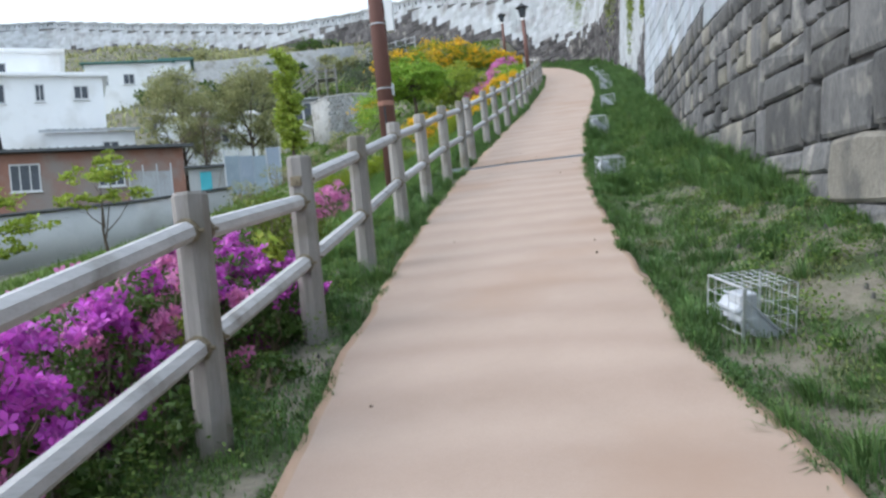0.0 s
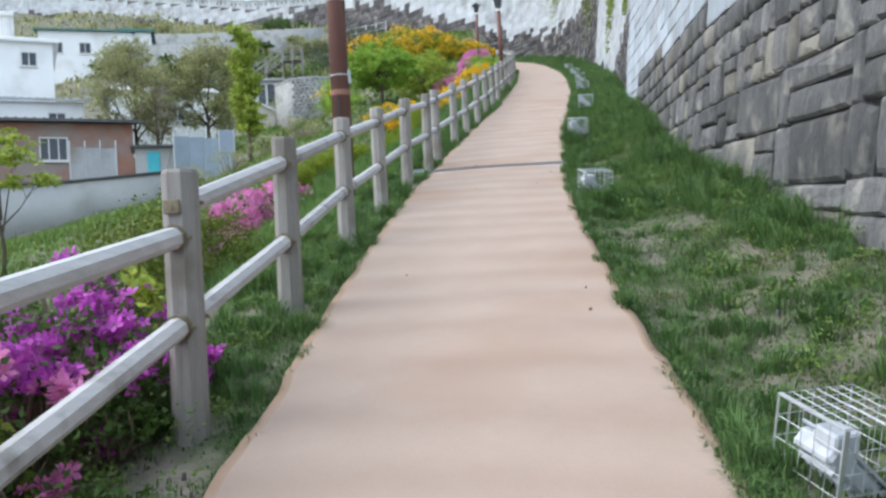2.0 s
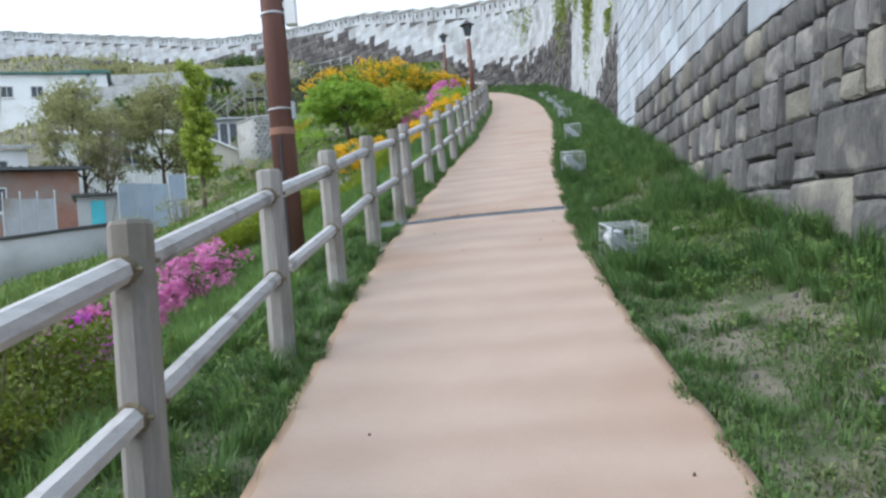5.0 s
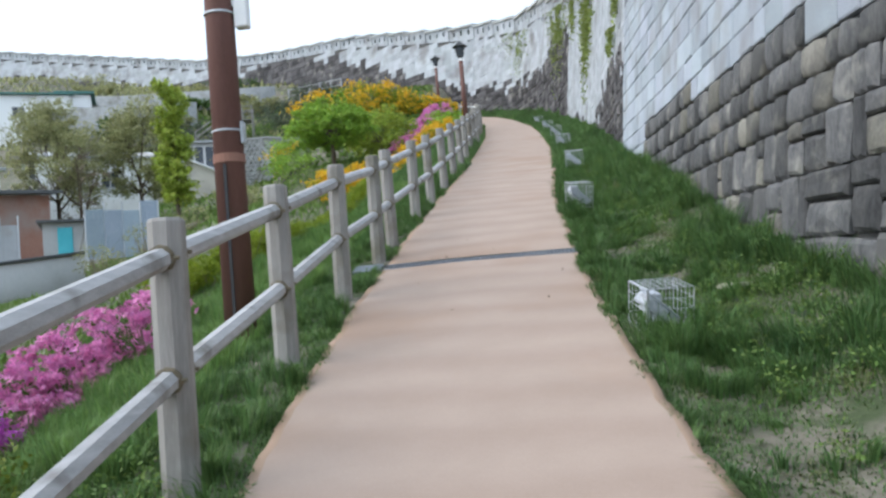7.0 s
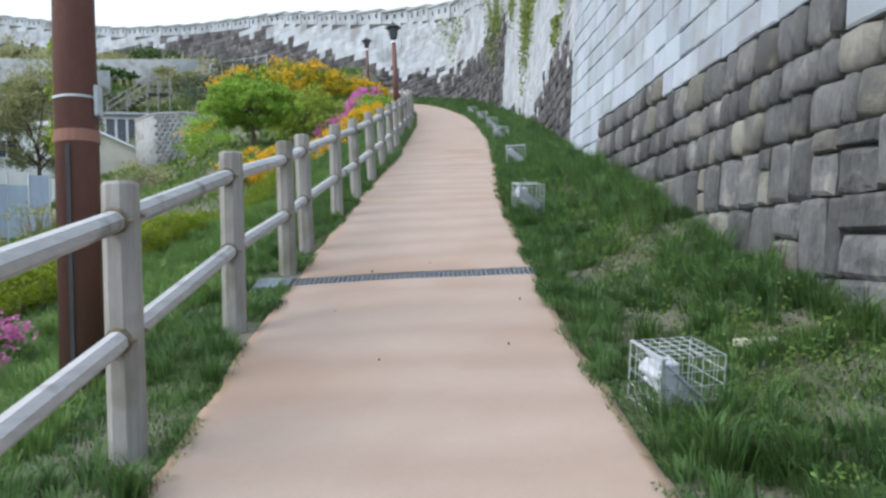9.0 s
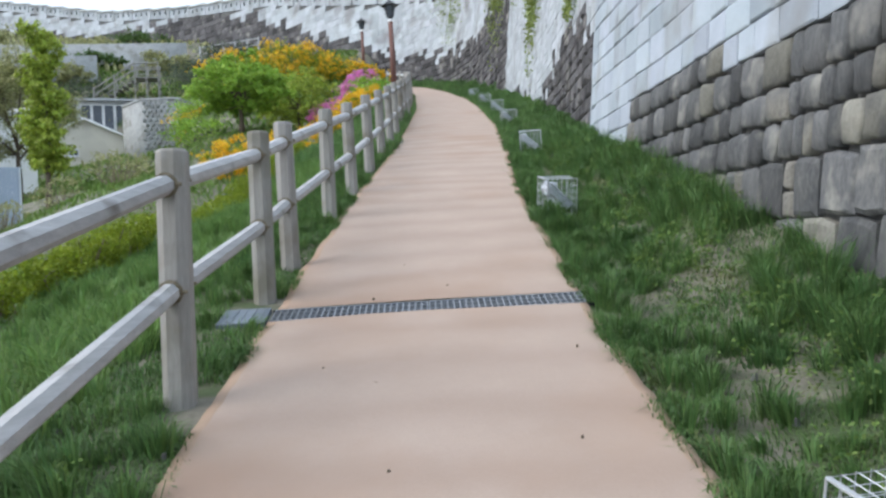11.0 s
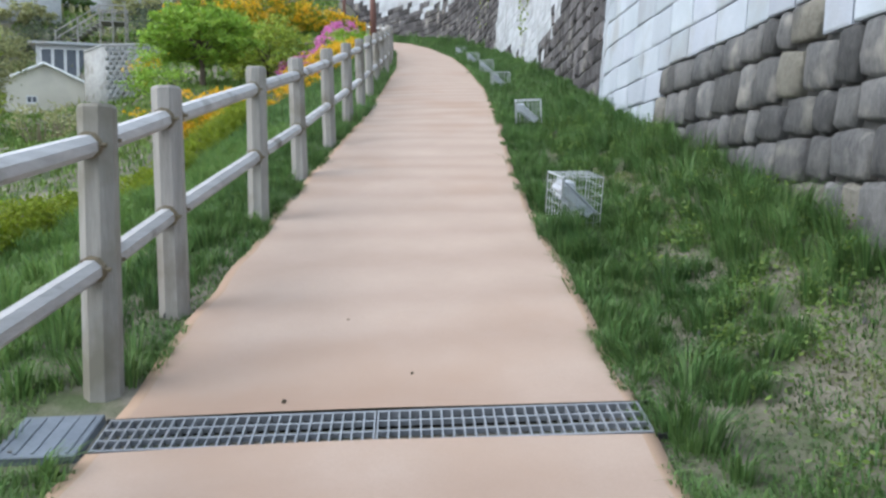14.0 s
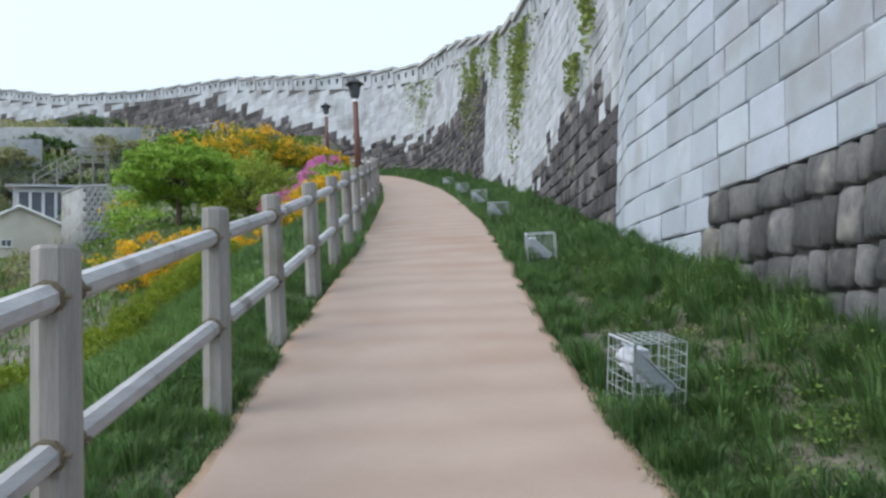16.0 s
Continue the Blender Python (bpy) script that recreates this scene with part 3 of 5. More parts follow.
def blob_points(blobs, count, rng=RNG, hollow=0.55):
    """Points within ellipsoids (cx, cy, cz, rx, ry, rz), thicker to the outside, with clumps and gaps."""
    out = []
    vol = np.array([b[3] * b[4] * b[5] for b in blobs]) ** 0.7
    for b, n in zip(blobs, (count * vol / vol.sum()).astype(int)):
        nc = max(4, n // 24)
        d = rng.normal(size=(nc, 3))
        d /= np.linalg.norm(d, axis=1)[:, None]
        rad = rng.uniform(hollow, 1.08, nc)[:, None]
        centres = d * rad
        pick = rng.integers(0, nc, n)
        p = centres[pick] + rng.normal(size=(n, 3)) * 0.12
        out.append(p * np.array(b[3:]) + np.array(b[:3]))
    return np.concatenate(out)


def flowers(points, size, rng=RNG):
    """Five-petalled cups, faced outwards and up."""
    n = len(points)
    up = rng.normal(size=(n, 3)) + np.array([0, 0, 0.8])
    up /= np.linalg.norm(up, axis=1)[:, None]
    a = np.cross(up, rng.normal(size=(n, 3)))
    a /= np.linalg.norm(a, axis=1)[:, None]
    b = np.cross(up, a)
    k = (size * rng.uniform(0.7, 1.2, n))[:, None]
    vs, fs = [], []
    for i in range(5):
        t0, t1, t2 = [2 * math.pi * (i + o) / 5 for o in (-0.36, 0, 0.36)]
        q = [points, points + k * (0.42 * (a * math.cos(t0) + b * math.sin(t0)) + 0.12 * up), points + k * (0.62 * (a * math.cos(t1) + b * math.sin(t1)) + 0.2 * up),
             points + k * (0.42 * (a * math.cos(t2) + b * math.sin(t2)) + 0.12 * up)]
        vs.append(np.stack(q, 1))
    v = np.stack(vs, 1).reshape(-1, 3)
    return v, np.arange(20 * n).reshape(5 * n, 4)


def stems(base, blobs, count, rad, rng=RNG):
    """Thin branching stems from the base into each blob."""
    b = Build()
    for _ in range(count):
        bl = blobs[int(rng.integers(0, len(blobs)))]
        tip = Vector([bl[i] + bl[3 + i] * float(rng.uniform(-0.75, 0.75)) for i in range(3)])
        foot = Vector((tip.x * 0.5 + base[0] * 0.5, tip.y * 0.5 + base[1] * 0.5, base[2] - 0.03))
        mid = foot.lerp(tip, 0.5) + Vector([float(x) for x in rng.normal(size=3) * 0.04])
        b.tube(foot, mid, rad, rad * 0.7, 4, cap=False)
        b.tube(mid, tip, rad * 0.7, rad * 0.3, 4, cap=False)
    return b


def shrub(name, label, s, r, blobs, leaf_mat, leaf_n, leaf_size, flower_mat=None, flower_n=0, flower_size=0.05, category="shrub", group="", stem_n=14, sink=0.0):
    """A shrub on the ground: blobs are (ds, dr, height, rs, rr, rz) about its foot."""
    z = land(s, r) - sink
    root = new(name)
    root.matrix_basis = place(s, r, z)
    bl = [(b[1], b[0], b[2], b[4], b[3], b[5]) for b in blobs]
    tagged(part("stems", stems((0, 0, 0), bl, stem_n, 0.012, RNG).mesh("stems", M_twig), root), kind="stuff")
    tagged(part("leaves", fast_mesh("leaves", *leaf_cloud(blob_points(bl, leaf_n), leaf_size), leaf_mat), root), kind="stuff")
    if flower_mat:
        p = blob_points([(b[0], b[1], b[2] + 0.04, b[3] * 1.03, b[4] * 1.03, b[5] * 1.05) for b in bl], flower_n, RNG, 0.85)
        tagged(part("flowers", fast_mesh("flowers", *flowers(p, flower_size), flower_mat), root), kind="stuff")
    return tagged(root, label, category, group)


def tree(name, label, s, r, height, trunk, blobs, leaf_mat, leaf_n, leaf_size, group="", seed=1, lean=(0.0, 0.0), twigs=3):
    """A tapered trunk, limbs to each clump of the crown, and many leaves. blobs: (right, ahead, up, rx, ry, rz)."""
    rng = np.random.default_rng(seed)
    z = land(s, r) - 0.05
    root = new(name)
    root.matrix_basis = place(s, r, z)
    b = Build()
    top = Vector((lean[0], lean[1], height * 0.55))
    pts = [Vector((0, 0, 0)), Vector((lean[0] * 0.2 + 0.03, 0, height * 0.18)), Vector((lean[0] * 0.6 - 0.02, lean[1] * 0.5, height * 0.36)), top]
    for i in range(3):
        b.tube(pts[i], pts[i + 1], trunk * (1.15 - 0.28 * i), trunk * (0.87 - 0.28 * i), 9, cap=False)
    for bl in blobs:
        tip = Vector(bl[:3])
        start = pts[1].lerp(top, float(rng.uniform(0.25, 1.0)))
        mid = start.lerp(tip, 0.5) + Vector((0, 0, -0.06 * height * 0.5))
        b.tube(start, mid, trunk * 0.4, trunk * 0.25, 6, cap=False)
        b.tube(mid, tip, trunk * 0.25, trunk * 0.08, 5, cap=False)
        for _ in range(twigs):
            e = Vector([bl[i] + bl[3 + i] * float(rng.uniform(-0.9, 0.9)) for i in range(3)])
            b.tube(mid.lerp(tip, float(rng.uniform(0.2, 1))), e, trunk * 0.1, trunk * 0.03, 4, cap=False)
    part("trunk", b.mesh("trunk", M_bark, True), root)
    tagged(part("crown", fast_mesh("crown", *leaf_cloud(blob_points(blobs, leaf_n, rng, 0.35), leaf_size, rng=rng), leaf_mat), root), kind="stuff")
    return tagged(root, label, "tree", group)


def crown(w, h0, h1, n, seed, fat=1.0):
    """Clumps filling a crown of half width w between two heights."""
    rnd = random.Random(seed)
    out = []
    for i in range(n):
        t = (i + 0.5) / n
        z = h0 + (h1 - h0) * t
        wide = w * math.sin(math.pi * (0.15 + 0.8 * t)) * rnd.uniform(0.5, 0.8)
        a = i * 2.4 + rnd.random()
        k = rnd.uniform(0.28, 0.5) * w * fat
        out.append((wide * math.cos(a), wide * math.sin(a), z, k, k, k * rnd.uniform(0.6, 0.9)))
    return out


# ---- fence along the path ----
POSTS = [(-16.3, -0.45), (-14.5, -0.6), (-12.6, -0.72), (-10.76, -0.80), (-9.15, -0.86), (-7.41, -0.95), (-5.2, -1.10), (-3.36, -1.14), (-1.35, -1.16), (0.51, -1.12), (1.44, -1.09), (3.3, -0.98), (4.98, -0.89),
         (6.9, -0.79), (8.7, -0.70), (10.5, -0.62), (12.3, -0.56), (14.1, -0.5), (15.9, -0.45), (17.7, -0.40), (19.5, -0.36), (21.3, -0.34), (23.1, -0.36), (24.9, -0.44), (26.7, -0.58), (28.5, -0.8), (30.3, -1.1), (32.1, -1.5)]


SLIPPED = 3  # the upper rail of this bay has slid down its post


def post_mesh():
    b = Build()
    t = math.pi / 8
    b.tube((0, 0, -0.35), (0, 0, 1.035), 0.079, 0.077, 8, turn=t)
    b.tube((0, 0, 1.035), (0, 0, 1.05), 0.077, 0.070, 8, turn=t)
    return b.mesh("post", M_wood)


def fence():
    root = new("fence")
    root.matrix_basis = place(POSTS[0][0], POSTS[0][1], zp(POSTS[0][0]))
    tagged(root, "weathered grey timber post-and-rail fence beside the path", "fence")
    inv = root.matrix_basis.inverted()
    pm = post_mesh()
    rnd = random.Random(3)
    spots = []
    for s, r in POSTS:
        ob = part("post", pm, root)
        base = zp(s) + lerp_table(s, [(-10.8, 0.06), (-5.2, 0.08), (-3.4, 0.09), (-1.35, 0.13), (0.5, 0.11), (3.3, 0.08), (5, 0.05)])
        ob.matrix_basis = inv @ place(s, r, base, rnd.uniform(-6, 6)) @ pose(0, 0, 0, rnd.uniform(-0.8, 0.8), rnd.uniform(-0.8, 0.8))
        spots.append(Vector((*W(s, r), base)))
    for k, (a, b) in enumerate(zip(spots, spots[1:])):
        for h in (0.895, 0.40):
            d = (b - a).normalized()
            p, q = a + d * 0.05 + Vector((0, 0, h)), b - d * 0.05 + Vector((0, 0, h))
            if k == SLIPPED and h > 0.5:
                p.z, q.z = p.z - 0.02, q.z - 0.12
            bd = Build()
            bd.tube(p, q, 0.048, 0.048, 8, turn=math.pi / 8 + rnd.uniform(-0.15, 0.15))
            me = bd.mesh("rail", M_rail)
            me.transform(inv)
            part("rail", me, root)
            for e, sign in ((p, 1), (q, -1)):
                st = Build()
                side = Vector((-d.y, d.x, 0)).normalized()
                st.tube(e + d * sign * 0.016, e + d * sign * 0.046, 0.055, 0.055, 10, turn=math.pi / 8)
                st.tube(e + d * sign * 0.026, e + d * sign * 0.036, 0.059, 0.059, 10, turn=math.pi / 8)
                for k in (-1, 1):
                    st.tube(e + d * sign * 0.03 + side * k * 0.05, e + d * sign * 0.03 + side * k * 0.075, 0.011, 0.009, 6)
                me = st.mesh("strap", M_rope)
                me.transform(inv)
                part("strap", me, root)
    # a rusted fixing plate left on one post
    bd = Build()
    bd.box((-0.035, -0.092, 0.86), (0.035, -0.074, 0.92), bevel=0.004)
    bd.tube((0, -0.07, 0.89), (0, -0.10, 0.89), 0.012, n=8)
    ob = part("fixing_plate", bd.mesh("fixing_plate", M_rope), root)
    ob.matrix_basis = inv @ place(-9.15, -0.86, zp(-9.15) + 0.065)


fence()


# ---- poles and lamps ----
def utility_pole():
    s, r = -2.12, -1.84
    root = new("utility_pole")
    root.matrix_basis = place(s, r, land(s, r) - 0.1)
    tagged(root, "brown painted utility pole with pale bands beside the fence", "pole")
    b = Build()
    b.tube((0, 0, 0), (0, 0, 6.5), 0.125, 0.10, 20)
    part("shaft", b.mesh("shaft", M_brownpole, True), root)
    for z, mt, nm, h in ((1.72, M_steel, "band", 0.014), (2.68, M_steel, "band", 0.016), (1.47, M_brick, "tape", 0.07)):
        b = Build()
        b.tube((0, 0, z), (0, 0, z + h), 0.126, 0.126, 20)
        part(nm, b.mesh(nm, mt, False), root)
    b = Build()
    b.box((0.13, -0.05, 2.56), (0.24, 0.05, 3.05), bevel=0.01)
    b.box((0.09, -0.02, 2.75), (0.14, 0.02, 2.8))
    part("junction_box", b.mesh("junction_box", M_white), root)
    b = Build()
    b.box((0.115, -0.04, 1.62), (0.14, 0.04, 1.8), bevel=0.006)
    part("plate", b.mesh("plate", M_steel), root)
    b = Build()
    b.box((-0.012, -0.131, 0.1), (0.012, -0.112, 1.45))
    part("conduit", b.mesh("conduit", M_black), root)


utility_pole()


def street_lamp(s, r, top_z):
    z = land(s, r) - 0.05
    h = top_z - z
    root = new("street_lamp")
    root.matrix_basis = place(s, r, z)
    tagged(root, "brown street lamp post with a black lantern head", "lamp", "lamps along the path")
    b = Build()
    b.tube((0, 0, 0), (0, 0, 0.5), 0.14, 0.13, 14)
    b.tube((0, 0, 0.5), (0, 0, h - 0.85), 0.105, 0.085, 14)
    part("shaft", b.mesh("shaft", M_brownpole, True), root)
    b = Build()
    b.tube((0, 0, h - 0.85), (0, 0, h - 0.75), 0.11, 0.06, 14)
    part("collar", b.mesh("collar", M_white), root)
    b = Build()
    b.tube((0, 0, h - 0.75), (0, 0, h - 0.68), 0.05, 0.12, 6)
    for i in range(6):
        a = math.pi / 3 * i
        b.tube((0.12 * math.cos(a), 0.12 * math.sin(a), h - 0.68), (0.2 * math.cos(a), 0.2 * math.sin(a), h - 0.28), 0.014, n=5)
    b.tube((0, 0, h - 0.28), (0, 0, h - 0.24), 0.32, 0.30, 6)
    b.tube((0, 0, h - 0.24), (0, 0, h - 0.08), 0.28, 0.07, 6)
    b.tube((0, 0, h - 0.08), (0, 0, h), 0.03, 0.015, 6)
    part("lantern", b.mesh("lantern", M_black), root)
    b = Build()
    b.tube((0, 0, h - 0.675), (0, 0, h - 0.285), 0.105, 0.175, 6)
    part("pane", b.mesh("pane", M_glass), root)


street_lamp(24.4, -0.95, 11.3)
street_lamp(45.0, -3.4, 17.2)


# ---- caged floodlights ----
def wire_cage(s, r, yaw, top=None, w=0.35, d=0.31, h=0.40):
    root = new("floodlight_cage")
    z = land(s, r) - 0.08 if top is None else top - h
    root.matrix_basis = place(s, r, z, yaw) @ pose(0, 0, 0, 14)
    tagged(root, "grey floodlight under a bent galvanised wire mesh cage in grass", "floodlight", "caged floodlights along the path")
    b = Build()
    rad = 0.0021
    nx, ny, nz = 6, 5, 6
    bow = lambda t: 0.012 * math.sin(math.pi * t)
    for i in range(nx + 1):
        x = w * i / nx
        for y in (0, d):
            b.tube((x, y, 0), (x, y + bow(i / nx), h), rad, n=4)
        b.tube((x, 0, h), (x, d, h), rad, n=4)
    for j in range(ny + 1):
        y = d * j / ny
        for x in (0, w):
            b.tube((x, y, 0), (x, y, h), rad, n=4)
        b.tube((0, y, h), (w, y, h), rad, n=4)
    for k in range(1, nz + 1):
        z0 = h * k / nz
        for y in (0, d):
            b.tube((0, y, z0), (w, y, z0), rad, n=4)
        for x in (0, w):
            b.tube((x, 0, z0), (x, d, z0), rad, n=4)
    for x in (0, w):
        for y in (0, d):
            b.tube((x, y, 0), (x, y, h), 0.0045, n=5)
    b.box((-0.006, -0.006, 0), (0.014, 0.0, h), bevel=0.001)
    b.box((-0.006, 0, h - 0.004), (0.012, d, h + 0.004), bevel=0.001)
    part("mesh_cage", b.mesh("mesh_cage", M_steel), root)
    b = Build()
    m = pose(w * 0.45, d * 0.45, h * 0.55, 0, 42, 0)
    b.box((-0.16, -0.09, -0.04), (0.16, 0.09, 0.035), m=m, bevel=0.012)
    for i in range(5):
        b.box((-0.10 + i * 0.045, -0.08, -0.06), (-0.09 + i * 0.045, 0.08, -0.035), m=m)
    b.box((-0.17, -0.1, 0.036), (0.17, 0.1, 0.048), m=m, bevel=0.004)
    part("floodlight", b.mesh("floodlight", M_lampgrey), root)
    b = Build()
    b.box((0.02, 0.05, h * 0.62), (0.12, 0.16, h * 0.9), bevel=0.008)
    b.box((w * 0.3, d * 0.3, 0), (w * 0.85, d * 0.62, 0.06), bevel=0.008)
    b.tube((w * 0.42, d * 0.45, 0.03), (w * 0.42, d * 0.45, h * 0.5), 0.012, n=6)
    part("ballast", b.mesh("ballast", M_lampgrey), root)


wire_cage(-9.72, 1.53, 24, -0.85, w=0.31, d=0.31, h=0.47)
wire_cage(-3.2, 1.11, 14, 0.59, w=0.31, d=0.29)
wire_cage(3.05, 1.21, 12, 2.15, w=0.31, d=0.29)
for cs, cr, cy in ((8.6, 1.62, -6), (14.0, 1.85, 4), (18.5, 1.98, -4), (23.0, 2.0, 8), (27.5, 1.9, 0)):
    wire_cage(cs, cr, cy)


# ---- houses and walls across the dip ----
def window(parent, x, z, w, h, y=0.0, bars=1):
    """A framed pane let into a front face at y."""
    b = Build()
    t = 0.06
    b.box((x, y - 0.05, z), (x + w, y + 0.03, z + t))
    b.box((x, y - 0.05, z + h - t), (x + w, y + 0.03, z + h))
    b.box((x, y - 0.05, z + t), (x + t, y + 0.03, z + h - t))
    b.box((x + w - t, y - 0.05, z + t), (x + w, y + 0.03, z + h - t))
    for i in range(bars):
        xx = x + w * (i + 1) / (bars + 1)
        b.box((xx - 0.025, y - 0.045, z + t), (xx + 0.025, y + 0.025, z + h - t))
    b.box((x - 0.05, y - 0.09, z - 0.06), (x + w + 0.05, y + 0.02, z - 0.002))
    ob = part("window", b.mesh("window", M_frame), parent)
    g = Build()
    g.box((x + t, y - 0.015, z + t), (x + w - t, y - 0.005, z + h - t))
    part("pane", g.mesh("pane", M_glass), ob)


def house(label, s, r, z, yaw, w, d, h, wall_mat, roof_mat, roof="flat", rise=0.8, windows=(), over=0.3, ridge="x"):
    """Front face on y = 0 from x = 0 to w, body behind it."""
    root = new("house")
    root.matrix_basis = place(s, r, z, yaw)
    tagged(root, label, "house")
    b = Build()
    b.box((0, 0, -2.5), (w, d, h))
    if roof == "gable" and ridge == "y":
        b.add([(0, 0, h), (w, 0, h), (w / 2, 0, h + rise), (0, d, h), (w, d, h), (w / 2, d, h + rise)], [(0, 1, 2), (5, 4, 3), (0, 2, 5, 3), (1, 4, 5, 2)])
    part("wall", b.mesh("wall", wall_mat), root)
    b = Build()
    t = 0.12
    if roof == "flat":
        b.box((-over, -over, h + 0.004), (w + over, d + over, h + t + 0.1), bevel=0.02)
    elif roof == "shed":
        b.add([(-over, -over, h), (w + over, -over, h), (w + over, d + over, h + rise), (-over, d + over, h + rise), (-over, -over, h + t), (w + over, -over, h + t), (w + over, d + over, h + rise + t), (-over, d + over, h + rise + t)],
              [(0, 3, 2, 1), (4, 5, 6, 7), (0, 1, 5, 4), (1, 2, 6, 5), (2, 3, 7, 6), (3, 0, 4, 7)])
        for i in range(int(w / 0.35)):
            x = i * 0.35
            b.add([(x, -over, h + t), (x + 0.08, -over, h + t), (x + 0.08, d + over, h + rise + t), (x, d + over, h + rise + t), (x + 0.02, -over, h + t + 0.05), (x + 0.06, -over, h + t + 0.05), (x + 0.06, d + over, h + rise + t + 0.05), (x + 0.02, d + over, h + rise + t + 0.05)],
                  [(4, 5, 6, 7), (0, 1, 5, 4), (1, 2, 6, 5), (3, 0, 4, 7)])
    else:
        n1, n2 = (w, d) if ridge == "y" else (d, w)
        for sgn in (0, 1):
            prof = [(-over, h - over * rise / (n1 / 2)), (n1 / 2, h + rise), (n1 / 2, h + rise + t), (-over, h - over * rise / (n1 / 2) + t)]
            if sgn:
                prof = [(n1 - a, c) for a, c in prof]
            vs = []
            for e in (-over, n2 + over):
                vs += [(a, e, c + 0.004) if ridge == "y" else (e, a, c + 0.004) for a, c in prof]
            b.add(vs, [(0, 1, 2, 3), (7, 6, 5, 4), (0, 4, 5, 1), (1, 5, 6, 2), (2, 6, 7, 3), (3, 7, 4, 0)])
        if ridge == "x":
            b.add([(0, 0, h), (0, d, h), (0, d / 2, h + rise), (w, 0, h), (w, d, h), (w, d / 2, h + rise)], [(0, 1, 2), (3, 5, 4)])
    part("roof", b.mesh("roof", roof_mat), root)
    for wd in windows:
        window(root, *wd)
    return root


house("long white two-storey house with a green roof edge", 49.2, -38.6, 16.2, 25, 7.0, 6, 3.3, M_white, M_roofgreen, "shed", 0.5, [(0.9, 1.5, 0.9, 0.9), (3.0, 1.5, 0.9, 0.9), (5.2, 1.6, 0.6, 0.6)])
house("small white annexe with a green roof edge", 52.3, -33.2, 16.2, 25, 2.3, 4, 3.5, M_white, M_roofgreen, "flat", 0.4, [(1.0, 1.9, 0.7, 0.6)])
house("white plastered house with a stepped flat roof", 26.0, -32.0, 10.4, 34, 7.6, 7, 2.2, M_white, M_white, "flat", 0.3, [(1.2, 0.7, 1.3, 1.1), (4.0, 0.8, 0.5, 1.0), (6.0, 0.9, 0.8, 0.8)])
house("white rooftop room above a flat-roofed house", 28.2, -33.4, 12.9, 34, 5.4, 4, 1.8, M_white, M_white, "flat", 0.3, [(1.5, 0.4, 1.0, 0.8)])
house("pale plastered house under a grey corrugated roof", 23.8, -25.2, 6.6, 32, 4.2, 5, 1.7, M_white, M_roofgrey, "shed", 1.1, [(2.6, 0.4, 0.8, 0.8)])
house("white plastered house seen behind bare trees", 30.5, -22.6, 7.2, 30, 5.5, 5, 2.6, M_white, M_roofgrey, "gable", 0.7, [(3.0, 1.0, 0.9, 0.9), (1.2, 1.0, 0.9, 0.9)])
house("low brick house with a dark sheet roof", 17.2, -24.0, 3.9, 33, 8.4, 5, 2.35, M_brick, M_roofdark, "shed", 0.9, [(1.2, 0.7, 1.2, 1.2, 0.0, 2), (4.7, 0.75, 1.1, 1.0, 0.0, 2)], 0.45)
house("grey concrete shed with a sheet roof", 16.2, -28.4, 4.2, 33, 4.6, 5, 2.9, M_conc, M_roofdark, "gable", 0.8, [(2.6, 1.2, 1.2, 1.0)])
house("small cream house with a white-edged gable roof", 46.4, -23.4, 9.2, 18, 4.6, 5, 2.1, M_cream, M_white, "gable", 1.1, [(1.3, 0.9, 0.6, 0.45)], 0.3, "y")


def glazed_house():
    root = house("pale house with a row of glazed sliding doors", 48.8, -22.4, 10.5, 18, 3.4, 5, 3.5, M_conc, M_roofgrey, "shed", 0.4, [], 0.4)
    for i in range(4):
        window(root, 0.25 + i * 0.7, 1.2, 0.66, 2.1, 0.0, 0)


glazed_house()


def tool_shed():
    root = new("tool_shed")
    root.matrix_basis = place(16.0, -13.95, 3.1, 26)
    tagged(root, "small dark shed with a turquoise door", "shed")
    b = Build()
    b.box((0, 0, -0.5), (1.6, 1.4, 1.2))
    part("wall", b.mesh("wall", M_conc), root)
    b = Build()
    b.box((-0.15, -0.25, 1.2), (1.85, 1.6, 1.28), bevel=0.01)
    part("roof", b.mesh("roof", M_roofdark), root)
    b = Build()
    b.box((0.42, -0.05, 0.05), (0.85, -0.002, 1.05), bevel=0.01)
    b.tube((0.78, -0.06, 0.5), (0.78, -0.05, 0.6), 0.012, n=6)
    part("door", b.mesh("door", M_turq), root, label="turquoise door")
    b = Build()
    b.tube((0.95, -0.4, -0.1), (1.25, -0.05, 1.1), 0.03, n=6)
    part("prop", b.mesh("prop", M_wood), root)


tool_shed()


def sheet_screen(s, r, z, yaw, count, high, mt, label):
    root = new("sheet_screen")
    root.matrix_basis = place(s, r, z, yaw)
    tagged(root, label, "fence")
    rnd = random.Random(8)
    for i in range(count):
        b = Build()
        hgt = high + rnd.uniform(-0.15, 0.15)
        for k in range(8):
            x = i * 0.5 + k * 0.06
            y = 0.015 * (k % 2)
            b.box((x, y, 0), (x + 0.058, y + 0.008, hgt))
        part("panel", b.mesh("panel", mt), root, m=pose(0, 0, 0, rnd.uniform(-4, 4)))
    for i in range(count + 1):
        b = Build()
        b.tube((i * 0.5 - 0.02, 0.04, -0.4), (i * 0.5 - 0.02, 0.04, high + 0.15), 0.025, n=6)
        part("post", b.mesh("post", M_steel), root)


